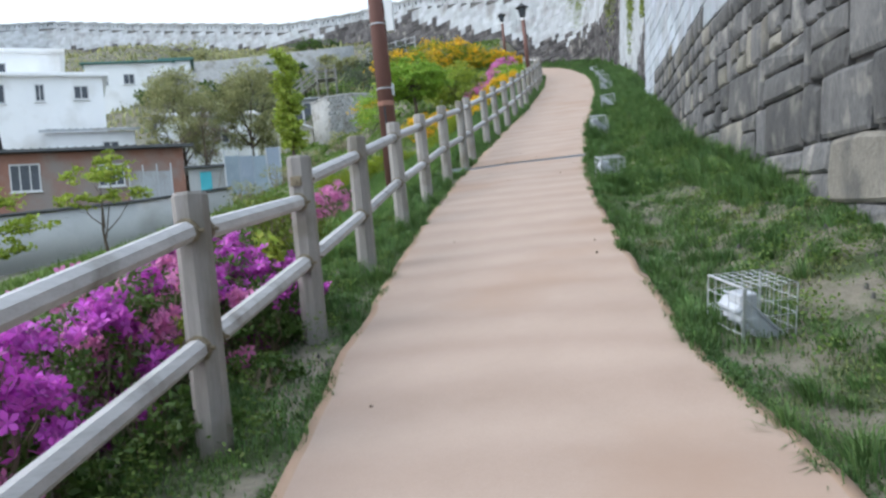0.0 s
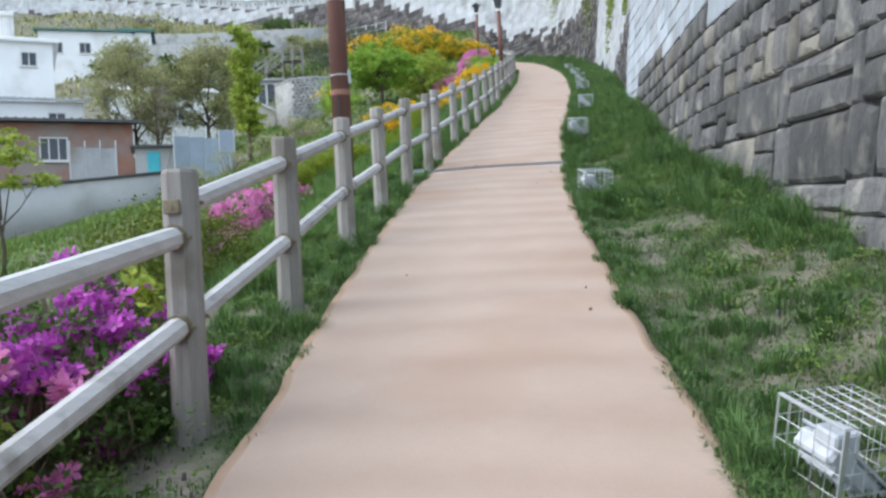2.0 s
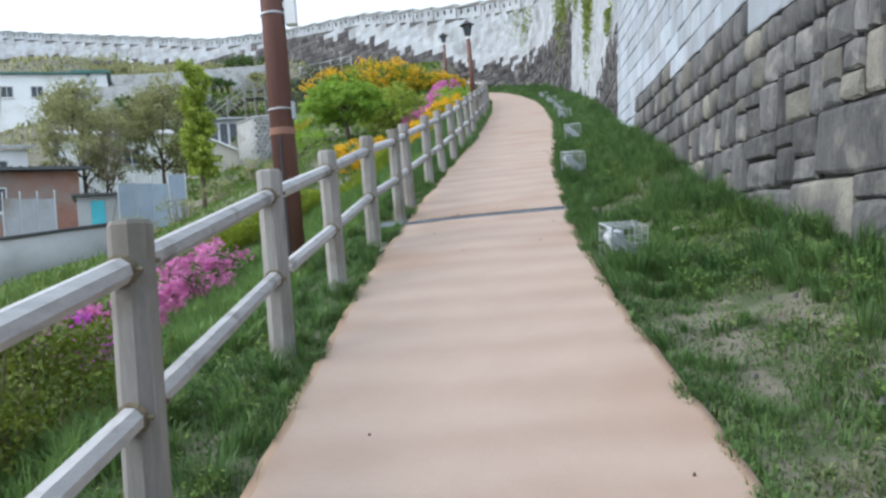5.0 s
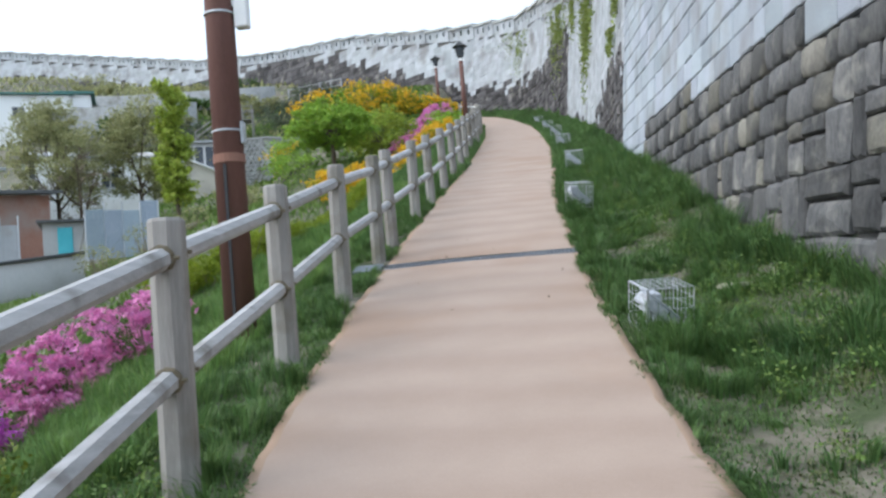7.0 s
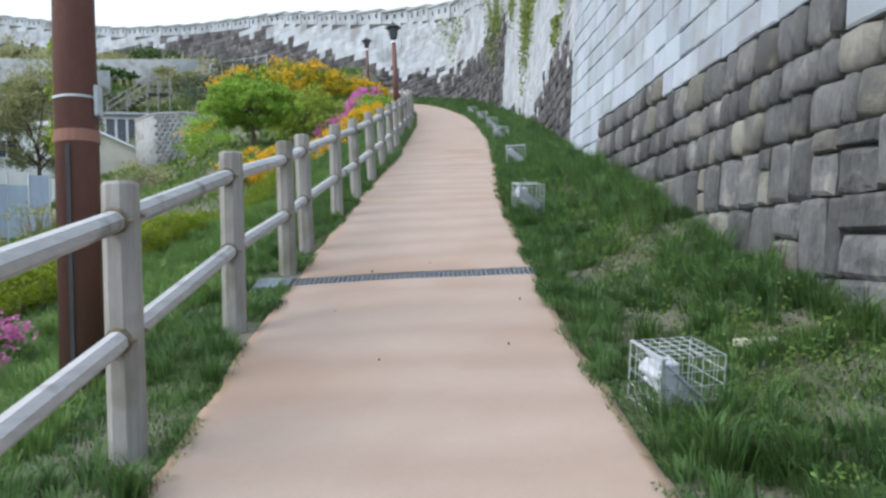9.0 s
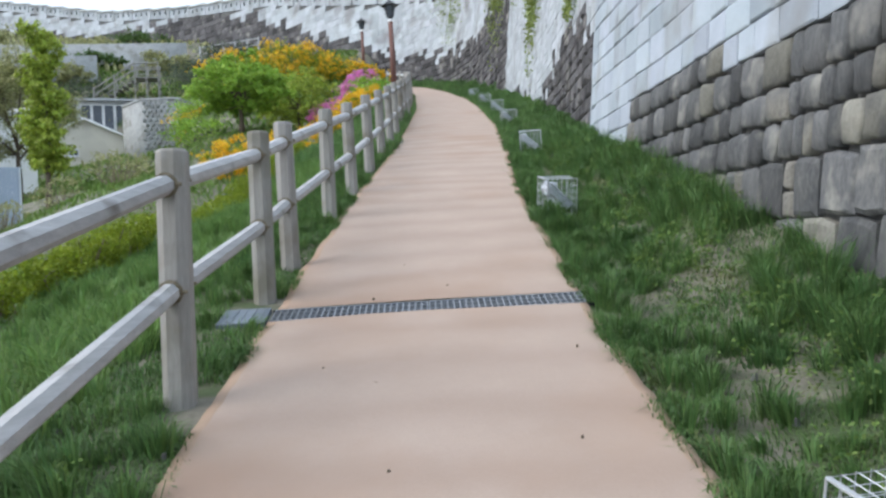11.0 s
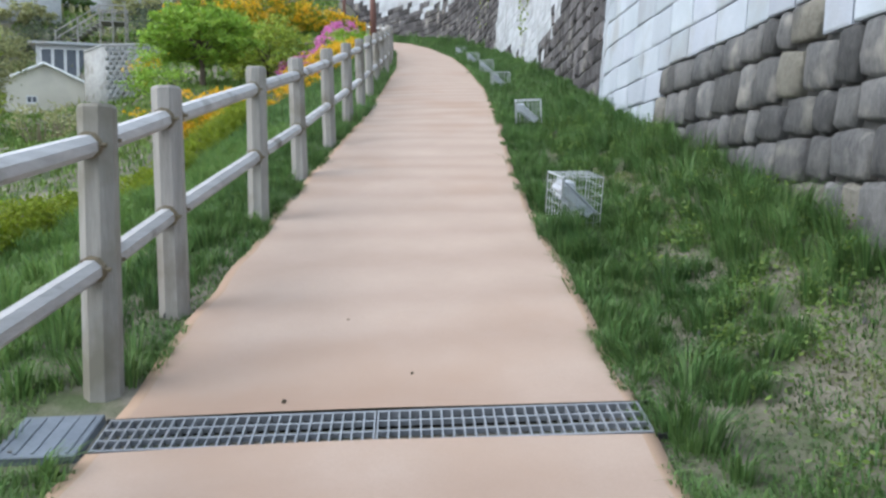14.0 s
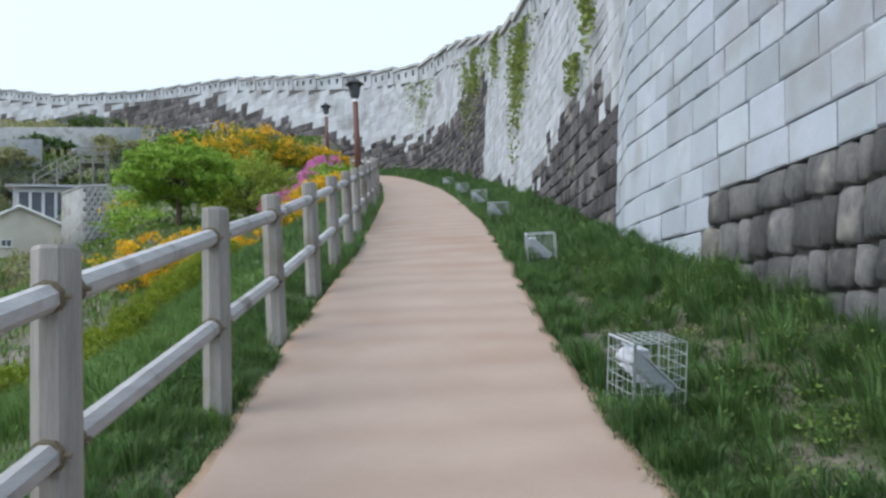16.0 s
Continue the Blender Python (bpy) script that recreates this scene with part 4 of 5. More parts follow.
sheet_screen(14.4, -11.7, 2.9, 24, 4, 1.5, M_bluegrey, "screen of blue-grey corrugated sheets on thin posts")
sheet_screen(14.6, -15.6, 3.0, 26, 3, 1.35, M_roofgrey, "screen of grey weathered sheets before a brick house")


def strip_wall(name, label, pts, height, thick, mt, coping=None):
    """A low wall along points (s, r, top height)."""
    root = new(name)
    s0, r0, z0 = pts[0]
    root.matrix_basis = place(s0, r0, z0)
    tagged(root, label, "wall")
    inv = root.matrix_basis.inverted()

    def run(za, zb, half, mtx, nm):
        vs, fs = [], []
        for i, (s, r, z) in enumerate(pts):
            a, b = pts[max(0, i - 1)], pts[min(len(pts) - 1, i + 1)]
            t = Vector((b[0] - a[0], b[1] - a[1])).normalized()
            for sg, zz in ((1, za), (1, zb), (-1, zb), (-1, za)):
                p = Vector((*W(s - t.y * half * sg, r + t.x * half * sg), z + zz))
                vs.append(inv @ p)
        for i in range(len(pts) - 1):
            for j in range(4):
                k = (j + 1) % 4
                fs.append((i * 4 + j, i * 4 + k, (i + 1) * 4 + k, (i + 1) * 4 + j))
        fs += [(3, 2, 1, 0), tuple(len(vs) - 4 + i for i in range(4))]
        part(nm, fast_mesh(nm, vs, fs, mtx), root)

    run(-height, 0.0, thick / 2, mt, "body")
    if coping:
        run(0.003, 0.08, thick / 2 + 0.05, coping, "coping")


strip_wall("parapet_wall", "low grey concrete parapet beside the lane below", [(-6, -17, 0.2), (4.9, -13.9, 1.9), (9.0, -12.3, 2.35), (11.6, -10.4, 2.75)], 1.6, 0.25, M_conc, M_roofdark)
strip_wall("retaining_wall", "rounded rubble retaining wall below dark shrubs", [(44.5, -17.6, 12.4), (42.9, -16.0, 12.4), (43.0, -14.4, 12.4), (43.8, -12.6, 12.3), (45.5, -11.0, 12.3)], 4.2, 0.6, M_rubble, M_conc)
strip_wall("terrace_wall", "long pale concrete terrace wall on the hillside", [(55.0, -36, 20.4), (57.5, -30, 20.5), (60, -23, 20.9), (61, -18.5, 21.0)], 4.5, 0.5, M_rubble)
strip_wall("terrace_wall", "long pale concrete terrace wall on the hillside", [(51, -34, 18.2), (54, -28, 18.6), (55.5, -23.5, 18.8)], 5.0, 0.5, M_rubble)
strip_wall("terrace_wall", "rough stone terrace wall under the wooden stair", [(47.6, -18.6, 13.1), (47.5, -17.4, 13.2), (47.0, -15, 13.3)], 4.0, 0.6, M_rubble)


def revet_stones():
    """Rounded stones laid on the front of the retaining wall."""
    root = bpy.data.objects["retaining_wall"]
    inv = root.matrix_basis.inverted()
    rnd = random.Random(5)
    line = [Vector((42.9, -16.0)), Vector((43.0, -14.4)), Vector((43.8, -12.6))]
    b = Build()
    for row in range(13):
        for a, c in zip(line, line[1:]):
            n = int((c - a).length / 0.3)
            for i in range(n):
                t = (i + 0.5 * (row % 2)) / n
                p = a.lerp(c, t)
                k = (c - a).normalized()
                off = Vector((-k.y, k.x)) * 0.33
                if off.x > 0:
                    off = -off
                z = 12.25 - row * 0.26
                q = inv @ Vector((*W(p.x + off.x, p.y + off.y), z))
                b.tube(q + Vector((0, 0.12, 0)), q - Vector((0, 0.05, 0)), 0.15, 0.08 + 0.03 * rnd.random(), 6, turn=rnd.random())
    ob = part("rubble", b.mesh("rubble", M_rubble), root)
    ob["kind"] = "stuff"


revet_stones()


def wooden_stair():
    root = new("wooden_stair")
    root.matrix_basis = place(49.8, -21.6, 14.0, 12)
    tagged(root, "weathered wooden stair with handrails up the hillside", "stairs")
    b = Build()
    n = 9
    for i in range(n):
        b.box((i * 0.29, 0, i * 0.19), (i * 0.29 + 0.31, 1.2, i * 0.19 + 0.05))
    b.box((n * 0.29, 0, n * 0.19), (n * 0.29 + 1.5, 1.3, n * 0.19 + 0.06))
    part("tread", b.mesh("tread", M_wood), root)
    b = Build()
    for y in (0.0, 1.2):
        b.tube((0, y, 1.0), (n * 0.29, y, n * 0.19 + 1.0), 0.04, n=6)
        b.tube((0, y, 0.55), (n * 0.29, y, n * 0.19 + 0.55), 0.03, n=6)
        b.tube((n * 0.29, y, n * 0.19 + 1.0), (n * 0.29 + 1.5, y, n * 0.19 + 1.0), 0.04, n=6)
        b.tube((n * 0.29, y, n * 0.19 + 0.55), (n * 0.29 + 1.5, y, n * 0.19 + 0.55), 0.03, n=6)
        for x, z in ((0, 0), (1.3, 0.85), (2.6, 1.71), (3.35, 1.71), (4.1, 1.71)):
            b.tube((x, y, z - 1.5), (x, y, z + 1.1), 0.05, n=6)
    part("handrail", b.mesh("handrail", M_wood), root)


wooden_stair()


def hillside_fence():
    root = new("hillside_fence")
    root.matrix_basis = place(52.5, -15.2, 17.2, 8)
    tagged(root, "pale timber railings along the upper hillside steps", "fence")
    b = Build()
    for i in range(6):
        x = i * 0.8
        z = 0.12 * i
        b.tube((x, 0, z - 1.5), (x, 0, z + 1.0), 0.06, n=6)
        if i < 5:
            for h in (0.45, 0.9):
                b.tube((x, 0, z + h), (x + 0.8, 0, z + 0.12 + h), 0.045, n=6)
    part("railing", b.mesh("railing", M_rail), root)


hillside_fence()

# ---- trees and shrubs ----
# flat layers of foliage, wider at the middle, open below
GREEN_CROWN = []
for lz, lw, ln in ((0.95, 1.15, 5), (1.3, 1.65, 7), (1.7, 1.6, 7), (2.1, 1.2, 6), (2.5, 0.65, 4)):
    for li in range(ln):
        la = 2 * math.pi * li / ln + lz * 3
        GREEN_CROWN.append((lw * 0.72 * math.cos(la), lw * 0.72 * math.sin(la), lz + 0.1 * math.sin(li * 2.3), lw * 0.4, lw * 0.4, 0.24))
tree("green_tree", "round fresh green tree in leaf beyond the hedge", 22.3, -6.0, 2.9, 0.09, GREEN_CROWN, M_lf_fresh, 20000, 0.11, seed=2)
tree("green_tree", "spreading light green shrub tree on the bank", 25.6, -4.6, 2.3, 0.06, crown(1.7, 0.6, 2.1, 11, 9, 1.1), M_lf_yel, 7500, 0.13, seed=3)
tree("slim_tree", "slim upright tree with yellow-green young leaves", 16.7, -9.9, 5.0, 0.08, [(0.1 * math.sin(i * 2.1), 0.1 * math.cos(i * 1.7), 1.5 + i * 0.42, 0.62 - 0.03 * i, 0.6, 0.36) for i in range(9)], M_lf_yel, 11000, 0.12, seed=4)
tree("bare_tree", "thin-leaved olive tree with a bare spreading crown", 25.9, -18.9, 6.6, 0.12, crown(2.3, 2.6, 6.4, 11, 5), M_lf_olive, 17000, 0.12, "thin-leaved trees below the lane", seed=5, twigs=9)
tree("bare_tree", "thin-leaved olive tree with a bare spreading crown", 27.3, -15.8, 5.8, 0.12, crown(2.2, 2.0, 5.6, 11, 6), M_lf_olive, 17000, 0.12, "thin-leaved trees below the lane", seed=6, twigs=9)
tree("bare_tree", "thin-leaved olive tree with a bare spreading crown", 24.0, -16.9, 4.6, 0.10, crown(1.6, 1.4, 4.4, 8, 7), M_twig, 900, 0.10, "thin-leaved trees below the lane", seed=7, twigs=14)
tree("young_tree", "young tree with flat sprays of yellow-green leaves", -3.0, -6.0, 2.0, 0.03, [(0.0, 0, 1.5, 0.5, 0.5, 0.14), (0.45, 0.1, 1.2, 0.4, 0.4, 0.1), (-0.35, 0, 1.15, 0.4, 0.4, 0.12), (0.1, 0.2, 1.75, 0.3, 0.3, 0.12)], M_lf_yel, 1500, 0.08, "young trees below the fence", seed=8)
tree("young_tree", "young tree with flat sprays of yellow-green leaves", -3.9, -7.2, 1.9, 0.03, [(0.0, 0, 1.4, 0.6, 0.5, 0.16), (0.5, 0.1, 1.0, 0.5, 0.4, 0.14), (-0.4, 0, 1.0, 0.5, 0.4, 0.16), (0.2, 0, 0.7, 0.5, 0.4, 0.14)], M_lf_yel, 1800, 0.08, "young trees below the fence", seed=9)

# azaleas beside the fence
for k in range(9):
    shrub("azalea_bush", "tall magenta azalea crowding through the fence rails", -14.0 + 0.66 * k, -1.52 + 0.09 * math.sin(k * 2.2), [(0, 0, 0.50, 0.44, 0.34, 0.22), (0.15, 0.1, 0.30, 0.36, 0.36, 0.26), (-0.2, -0.1, 0.42, 0.36, 0.32, 0.25)],
          M_lf_mid, 1500, 0.042, M_fl_mag if k % 3 else M_fl_pink, 520, 0.07, "azalea", "azaleas behind the fence", 60)
AZ = "magenta azalea bush in full bloom behind the fence"
for k, (s, r, w, h) in enumerate([(-12.4, -1.9, 0.7, 0.75), (-11.4, -2.6, 0.75, 0.7), (-10.6, -1.75, 0.55, 0.62), (-9.9, -2.7, 0.7, 0.7), (-9.1, -1.85, 0.6, 0.65), (-8.5, -2.4, 0.5, 0.55), (-12.6, -3.3, 0.8, 0.75), (-10.9, -3.6, 0.7, 0.7), (-11.8, -1.35, 0.4, 0.5), (-9.2, -3.4, 0.7, 0.65)]):
    shrub("azalea_bush", AZ, s, r, [(0, 0, h * 0.6, w, w * 0.75, h * 0.45), (w * 0.5, 0.1, h * 0.5, w * 0.6, w * 0.5, h * 0.42), (-w * 0.4, -0.15, h * 0.7, w * 0.55, w * 0.5, h * 0.35)],
          M_lf_mid, 1900, 0.045, M_fl_mag if k % 4 else M_fl_pink, 1100, 0.066, "azalea", "azaleas behind the fence", 40, 0.22)
shrub("azalea_bush", "white azalea among magenta ones", -9.6, -2.0, [(0, 0, 0.55, 0.22, 0.2, 0.16)], M_lf_mid, 150, 0.045, M_fl_white, 45, 0.06, "azalea", "", 10)
for k in range(1, 6):
    shrub("azalea_bush", "low pink azalea in bloom on the grass bank", -4.2 + 0.75 * k, -3.35 - 0.04 * k, [(0, 0, 0.24, 0.48, 0.32, 0.24), (0.3, 0.05, 0.2, 0.3, 0.25, 0.2)], M_lf_mid, 500, 0.045, M_fl_mag if k < 2 else M_fl_pink, 800, 0.06, "azalea", "azaleas on the bank", 14)
for k, (s, r, h) in enumerate([(-9.35, -1.2, 0.34), (-8.75, -1.12, 0.24), (-9.0, -1.55, 0.42)]):
    shrub("azalea_bush", "low magenta azalea pushing out beside a fence post", s, r, [(0, 0, h * 0.55, 0.3, 0.22, h * 0.5)], M_lf_mid, 500, 0.04, M_fl_mag, 110, 0.06, "azalea", "azaleas behind the fence", 24)
for k in range(9):
    shrub("leafy_shrub", "dark leafy undergrowth below the fence rails", -13.9 + 0.66 * k, -1.24 + 0.1 * math.sin(k * 2.9), [(0, 0, 0.13, 0.36, 0.24, 0.15)], M_lf_mid, 900, 0.04, group="low growth under the fence", stem_n=20)
for k in range(8):
    shrub("leafy_shrub", "low dark green leafy growth at the path's edge", -13.6 + 0.72 * k, -0.93 + 0.16 * math.sin(k * 1.7) - 0.02 * k, [(0, 0, 0.07, 0.3, 0.2, 0.09), (0.2, 0.05, 0.06, 0.2, 0.15, 0.08)], M_lf_mid, 700, 0.035, group="low growth under the fence", stem_n=14)
shrub("leafy_shrub", "low pale green leafy shrub under the fence", -9.9, -1.25, [(0, 0, 0.2, 0.3, 0.18, 0.2)], M_lf_yel, 260, 0.075, stem_n=10)
shrub("leafy_shrub", "low pale green leafy shrub under the fence", -8.6, -1.3, [(0, 0, 0.3, 0.25, 0.18, 0.25)], M_lf_yel, 220, 0.075, stem_n=10)
shrub("leafy_shrub", "low pale green leafy shrub under the fence", -11.2, -1.2, [(0, 0, 0.2, 0.3, 0.18, 0.2)], M_lf_mid, 300, 0.06, stem_n=10)
shrub("leafy_shrub", "rounded dark green shrub behind the fence", -6.0, -2.35, [(0, 0, 0.42, 0.85, 0.5, 0.42), (0.7, 0, 0.4, 0.6, 0.48, 0.4), (-0.7, 0.05, 0.36, 0.5, 0.45, 0.38), (0.1, 0.1, 0.66, 0.5, 0.35, 0.2)], M_shrub, 11000, 0.04, stem_n=40)
shrub("azalea_bush", "pink azalea in bloom on the bank", -1.2, -3.0, [(0, 0, 0.3, 0.4, 0.35, 0.3)], M_lf_mid, 400, 0.045, M_fl_pink, 260, 0.055, "azalea", "azaleas on the bank", 10)


def hedge():
    s = 1.0
    while s < 13:
        r = lerp_table(s, [(1, -3.75), (2.5, -3.3), (6, -3.1), (13, -2.8)])
        shrub("hedge_bush", "clipped yellow-green box hedge bush in a row", s, r, [(0, 0, 0.2, 0.42, 0.27, 0.22), (0.25, 0.02, 0.22, 0.36, 0.26, 0.2)], M_lf_hedge, 5200, 0.034, group="hedge row on the bank", stem_n=12)
        s += 0.62


hedge()
for k in range(15):
    s = 11.6 + 1.1 * k
    r = lerp_table(s, [(7.5, -4.6), (12, -3.9), (17, -3.0), (22, -2.2), (27, -1.9)]) - 0.15 * math.sin(k * 1.9)
    shrub("flower_bush", "low yellow-flowered bush on the bank", s, r, [(0, 0, 0.34, 0.75, 0.5, 0.34), (0.4, 0.15, 0.3, 0.5, 0.4, 0.3)], M_lf_hedge, 800, 0.06, M_fl_yel, 800, 0.07, "flower bush", "yellow bushes on the bank", 20)
for k in range(8):
    shrub("azalea_bush", "pink azalea mass in bloom higher on the bank", 25.0 + 1.4 * k, -3.4 + 0.1 * k, [(0, 0, 0.4, 0.95, 0.65, 0.4)], M_lf_mid, 500, 0.08, M_fl_pink, 700, 0.11, "azalea", "azaleas higher up", 12)
for k, (s, r, w, h) in enumerate([(37, -9.2, 1.8, 1.9), (38, -7.0, 2.0, 1.7), (39, -4.8, 1.8, 1.3), (39.5, -3.2, 1.3, 0.9), (36, -10.8, 1.5, 1.8)]):
    shrub("forsythia_bush", "large domed yellow-flowered bush on the hillside", s, r, [(0, 0, h * 0.5, w, w, h * 0.5), (0.3, w * 0.5, h * 0.45, w * 0.7, w * 0.7, h * 0.45)], M_lf_hedge, 3000, 0.15, M_fl_yel, 1500, 0.13, "flower bush", "yellow bushes on the hillside", 12)
for k, (s, r, w, h) in enumerate([(32, -7.5, 1.4, 1.6), (34, -10.5, 1.5, 1.5), (30, -9.5, 1.3, 1.2), (31, -2.3, 1.0, 1.0), (28.5, -2.2, 0.8, 0.9)]):
    shrub("leafy_shrub", "dense light green shrub on the hillside", s, r, [(0, 0, h * 0.5, w, w, h * 0.5)], M_lf_fresh, 1800, 0.13, group="green shrubs on the hillside")
for k, (s, r, w, h) in enumerate([(47.5, -14.0, 1.8, 2.2), (48, -17.0, 1.6, 2.0), (49, -12.5, 1.8, 2.2), (51.5, -22.8, 1.6, 1.8), (50.5, -15.5, 1.6, 2.4), (46.5, -24.5, 1.2, 1.4), (45, -13.2, 1.1, 1.0), (46, -16.6, 1.2, 1.0), (51.0, -24.6, 1.4, 1.6), (54.5, -14, 1.5, 1.6)]):
    shrub("dark_shrub", "dark evergreen shrub on the terraced hillside", s, r, [(0, 0, h * 0.5, w, w, h * 0.5), (0.2, w * 0.5, h * 0.6, w * 0.6, w * 0.6, h * 0.4)], M_lf_dark, 1500, 0.18, group="dark shrubs on the terraces")
for k, (s, r, w, h) in enumerate([(61, -37, 3.0, 2.6), (64, -33, 3.2, 3.2), (58, -42, 2.6, 2.0), (66, -28, 2.6, 1.6), (68, -24.5, 2.4, 1.4), (62, -25, 2.2, 1.2), (56, -46, 2.5, 1.8), (72, -40, 2.8, 2.0), (54.5, -34.5, 1.8, 1.4), (56.8, -29.5, 1.8, 1.5), (58.6, -24.8, 1.7, 1.4), (59.6, -20.0, 1.8, 1.6), (52.5, -29.0, 1.5, 1.4), (54.0, -25.5, 1.5, 1.5), (49.8, -33.0, 1.4, 1.2)]):
    shrub("hill_shrub", "muted green shrub mass below the far wall", s, r, [(0, 0, h * 0.5, w, w, h * 0.5), (0.4, w * 0.6, h * 0.4, w * 0.7, w * 0.7, h * 0.4)], M_lf_olive if k % 2 else M_lf_mid, 1500, 0.28, group="shrubs below the far wall")
for k, (s, r) in enumerate([(14.0, -8.3), (12.0, -8.8), (13.3, -6.8), (18.5, -8.4), (11.0, -9.6)]):
    shrub("dry_bush", "low olive scrub in rough grass", s, r, [(0, 0, 0.4, 0.7, 0.7, 0.4)], M_lf_olive, 600, 0.07, group="scrub on the lower bank", stem_n=40)


# ivy on the wall
def ivy(u, v, wu, hv, n, seed):
    rng = np.random.default_rng(seed)
    a = rng.normal(0, 0.4, n) * wu
    b = -np.abs(rng.normal(0, 0.45, n)) * hv
    keep = [(u + float(x) * (1 + 0.4 * float(y) / hv), v + float(y)) for x, y in zip(a, b) if noise.noise((float(x) * 1.7, float(y) * 1.1, seed)) > -0.12]
    pts = np.array([WF(x, max(0.1, y), 0.08 + 0.10 * random.random()) for x, y in keep])
    ob = new("ivy", fast_mesh("ivy", *leaf_cloud(pts, 0.10, 0.4, 0.8, rng), M_ivy))
    tagged(ob, "light green ivy hanging on the granite wall", "ivy", "ivy on the wall")


ivy(20.6, 4.7, 2.6, 3.2, 2200, 1)
ivy(31.0, 5.3, 3.6, 3.2, 2200, 2)
ivy(11.4, 4.3, 1.3, 1.4, 700, 3)
ivy(7.3, 3.55, 0.22, 0.3, 90, 4)
ivy(12.8, 2.9, 1.1, 0.8, 260, 5)
ivy(25.5, 5.1, 2.2, 1.8, 600, 6)
ivy(42.0, 5.0, 3.0, 2.6, 900, 7)


# ---- grass and weeds ----
def blades(name, label, spots, height, width, mt, bend=0.5, seed=1):
    """Curved blades, each of two quads, at spots (x, y, z)."""
    rng = np.random.default_rng(seed)
    p = np.asarray(spots, float)
    n = len(p)
    h = height if np.ndim(height) else np.full(n, height)
    h = (h * rng.uniform(0.5, 1.25, n))[:, None]
    ang = rng.uniform(0, 2 * math.pi, n)
    d = np.stack([np.cos(ang), np.sin(ang), np.zeros(n)], 1)
    sdir = np.stack([-np.sin(ang), np.cos(ang), np.zeros(n)], 1) * (width * rng.uniform(0.7, 1.3, n))[:, None]
    k = rng.uniform(0.1, 1.0, n)[:, None] * bend
    up = np.array([0, 0, 1.0])
    m = p + up * h * 0.6 + d * h * k * 0.3
    t = p + up * h * (1 - 0.35 * k) + d * h * k
    v = np.stack([p - sdir, p + sdir, m + sdir * 0.8, m - sdir * 0.8, t + sdir * 0.12, t - sdir * 0.12], 1).reshape(-1, 3)
    i = (np.arange(n) * 6)[:, None]
    f = np.concatenate([i + np.array([0, 1, 2, 3]), i + np.array([3, 2, 4, 5])], 1).reshape(-1, 4)
    ob = new(name, fast_mesh(name, v, f, mt))
    return tagged(ob, label, "grass", kind="stuff")


def kept_clear(s, r):
    """Spots with no growth: round the first floodlight, the sump cover and the foot of its post."""
    return (-10.2 < s < -9.3 and 1.45 < r < 1.9) or (-0.1 < s < 0.6 and -1.34 < r < -0.95) or (-1.75 < s < -1.1 and -1.2 < r < -0.9)


def scatter(s0, s1, ra, rb, density, cover, seed, size=0.9):
    """Spots on a strip between two edges; noise leaves gaps, cover is the share kept."""
    rng = np.random.default_rng(seed)
    n = int((s1 - s0) * 3.0 * density)
    out, hs = [], []
    for s, q in zip(rng.uniform(s0, s1, n), rng.uniform(0, 1, n)):
        a, b = ra(s), rb(s)
        if rng.random() > (b - a) / 3.0:
            continue
        r = a + (b - a) * q
        if kept_clear(s, r) and (s > -5 or rng.random() < 0.6):
            continue
        k = noise.noise((s * size, r * size * 1.2, seed)) + 0.5 * noise.noise((s * 3.1, r * 3.1, seed + 4))
        c = cover(s, r) if callable(cover) else cover
        if k < 1.0 - 2.0 * c + float(rng.normal(0, 0.12)):
            continue
        out.append((*W(s, r), land(s, r) - 0.035 + (bumps(s, r) if r > -26 else 0.0)))
        hs.append(0.5 + 1.7 * max(0.0, k))
    return out, np.array(hs)


edge_r = lambda s: lerp_table(s, RIGHT) - 0.02
edge_l = lambda s: lerp_table(s, LEFT) + 0.02


def right_cover(s, r):
    """Grass is thick beside the path and along the wall's foot and trodden bare between."""
    a, w = lerp_table(s, RIGHT), wall_r(s)
    t = (r - a) / max(0.1, w - a)
    bare = math.exp(-((t - 0.58) / 0.26) ** 2)
    return 0.93 - (0.36 if s < -1 else 0.33) * bare


sp, hh = scatter(-14, 9, lambda s: edge_r(s) - 0.03, lambda s: wall_r(s) + 0.05, 3600, right_cover, 21)
blades("grass", "short green grass between the path and wall", sp, 0.085 * hh, 0.0036, M_grass, 1.3, 1)

sp, hh = scatter(-14, 9, lambda s: edge_r(s) + 0.05, lambda s: wall_r(s) + 0.03, 2600, 1.15, 71, 2.0)
blades("grass", "thin pale turf over trodden soil", sp, 0.045 * hh, 0.0045, M_dry, 1.6, 71)


for side, (ea, eb) in enumerate(((lambda s: edge_r(s) - 0.04, lambda s: edge_r(s) + 0.09), (lambda s: edge_l(s) - 0.09, lambda s: edge_l(s) + 0.03))):
    sp, hh = scatter(-14, 12, ea, eb, 9000, 0.8, 81 + side, 2.2)
    blades("grass", "ragged fringe of grass over the path's edge", sp, 0.06 * hh, 0.0034, M_grass, 1.5, 81 + side)


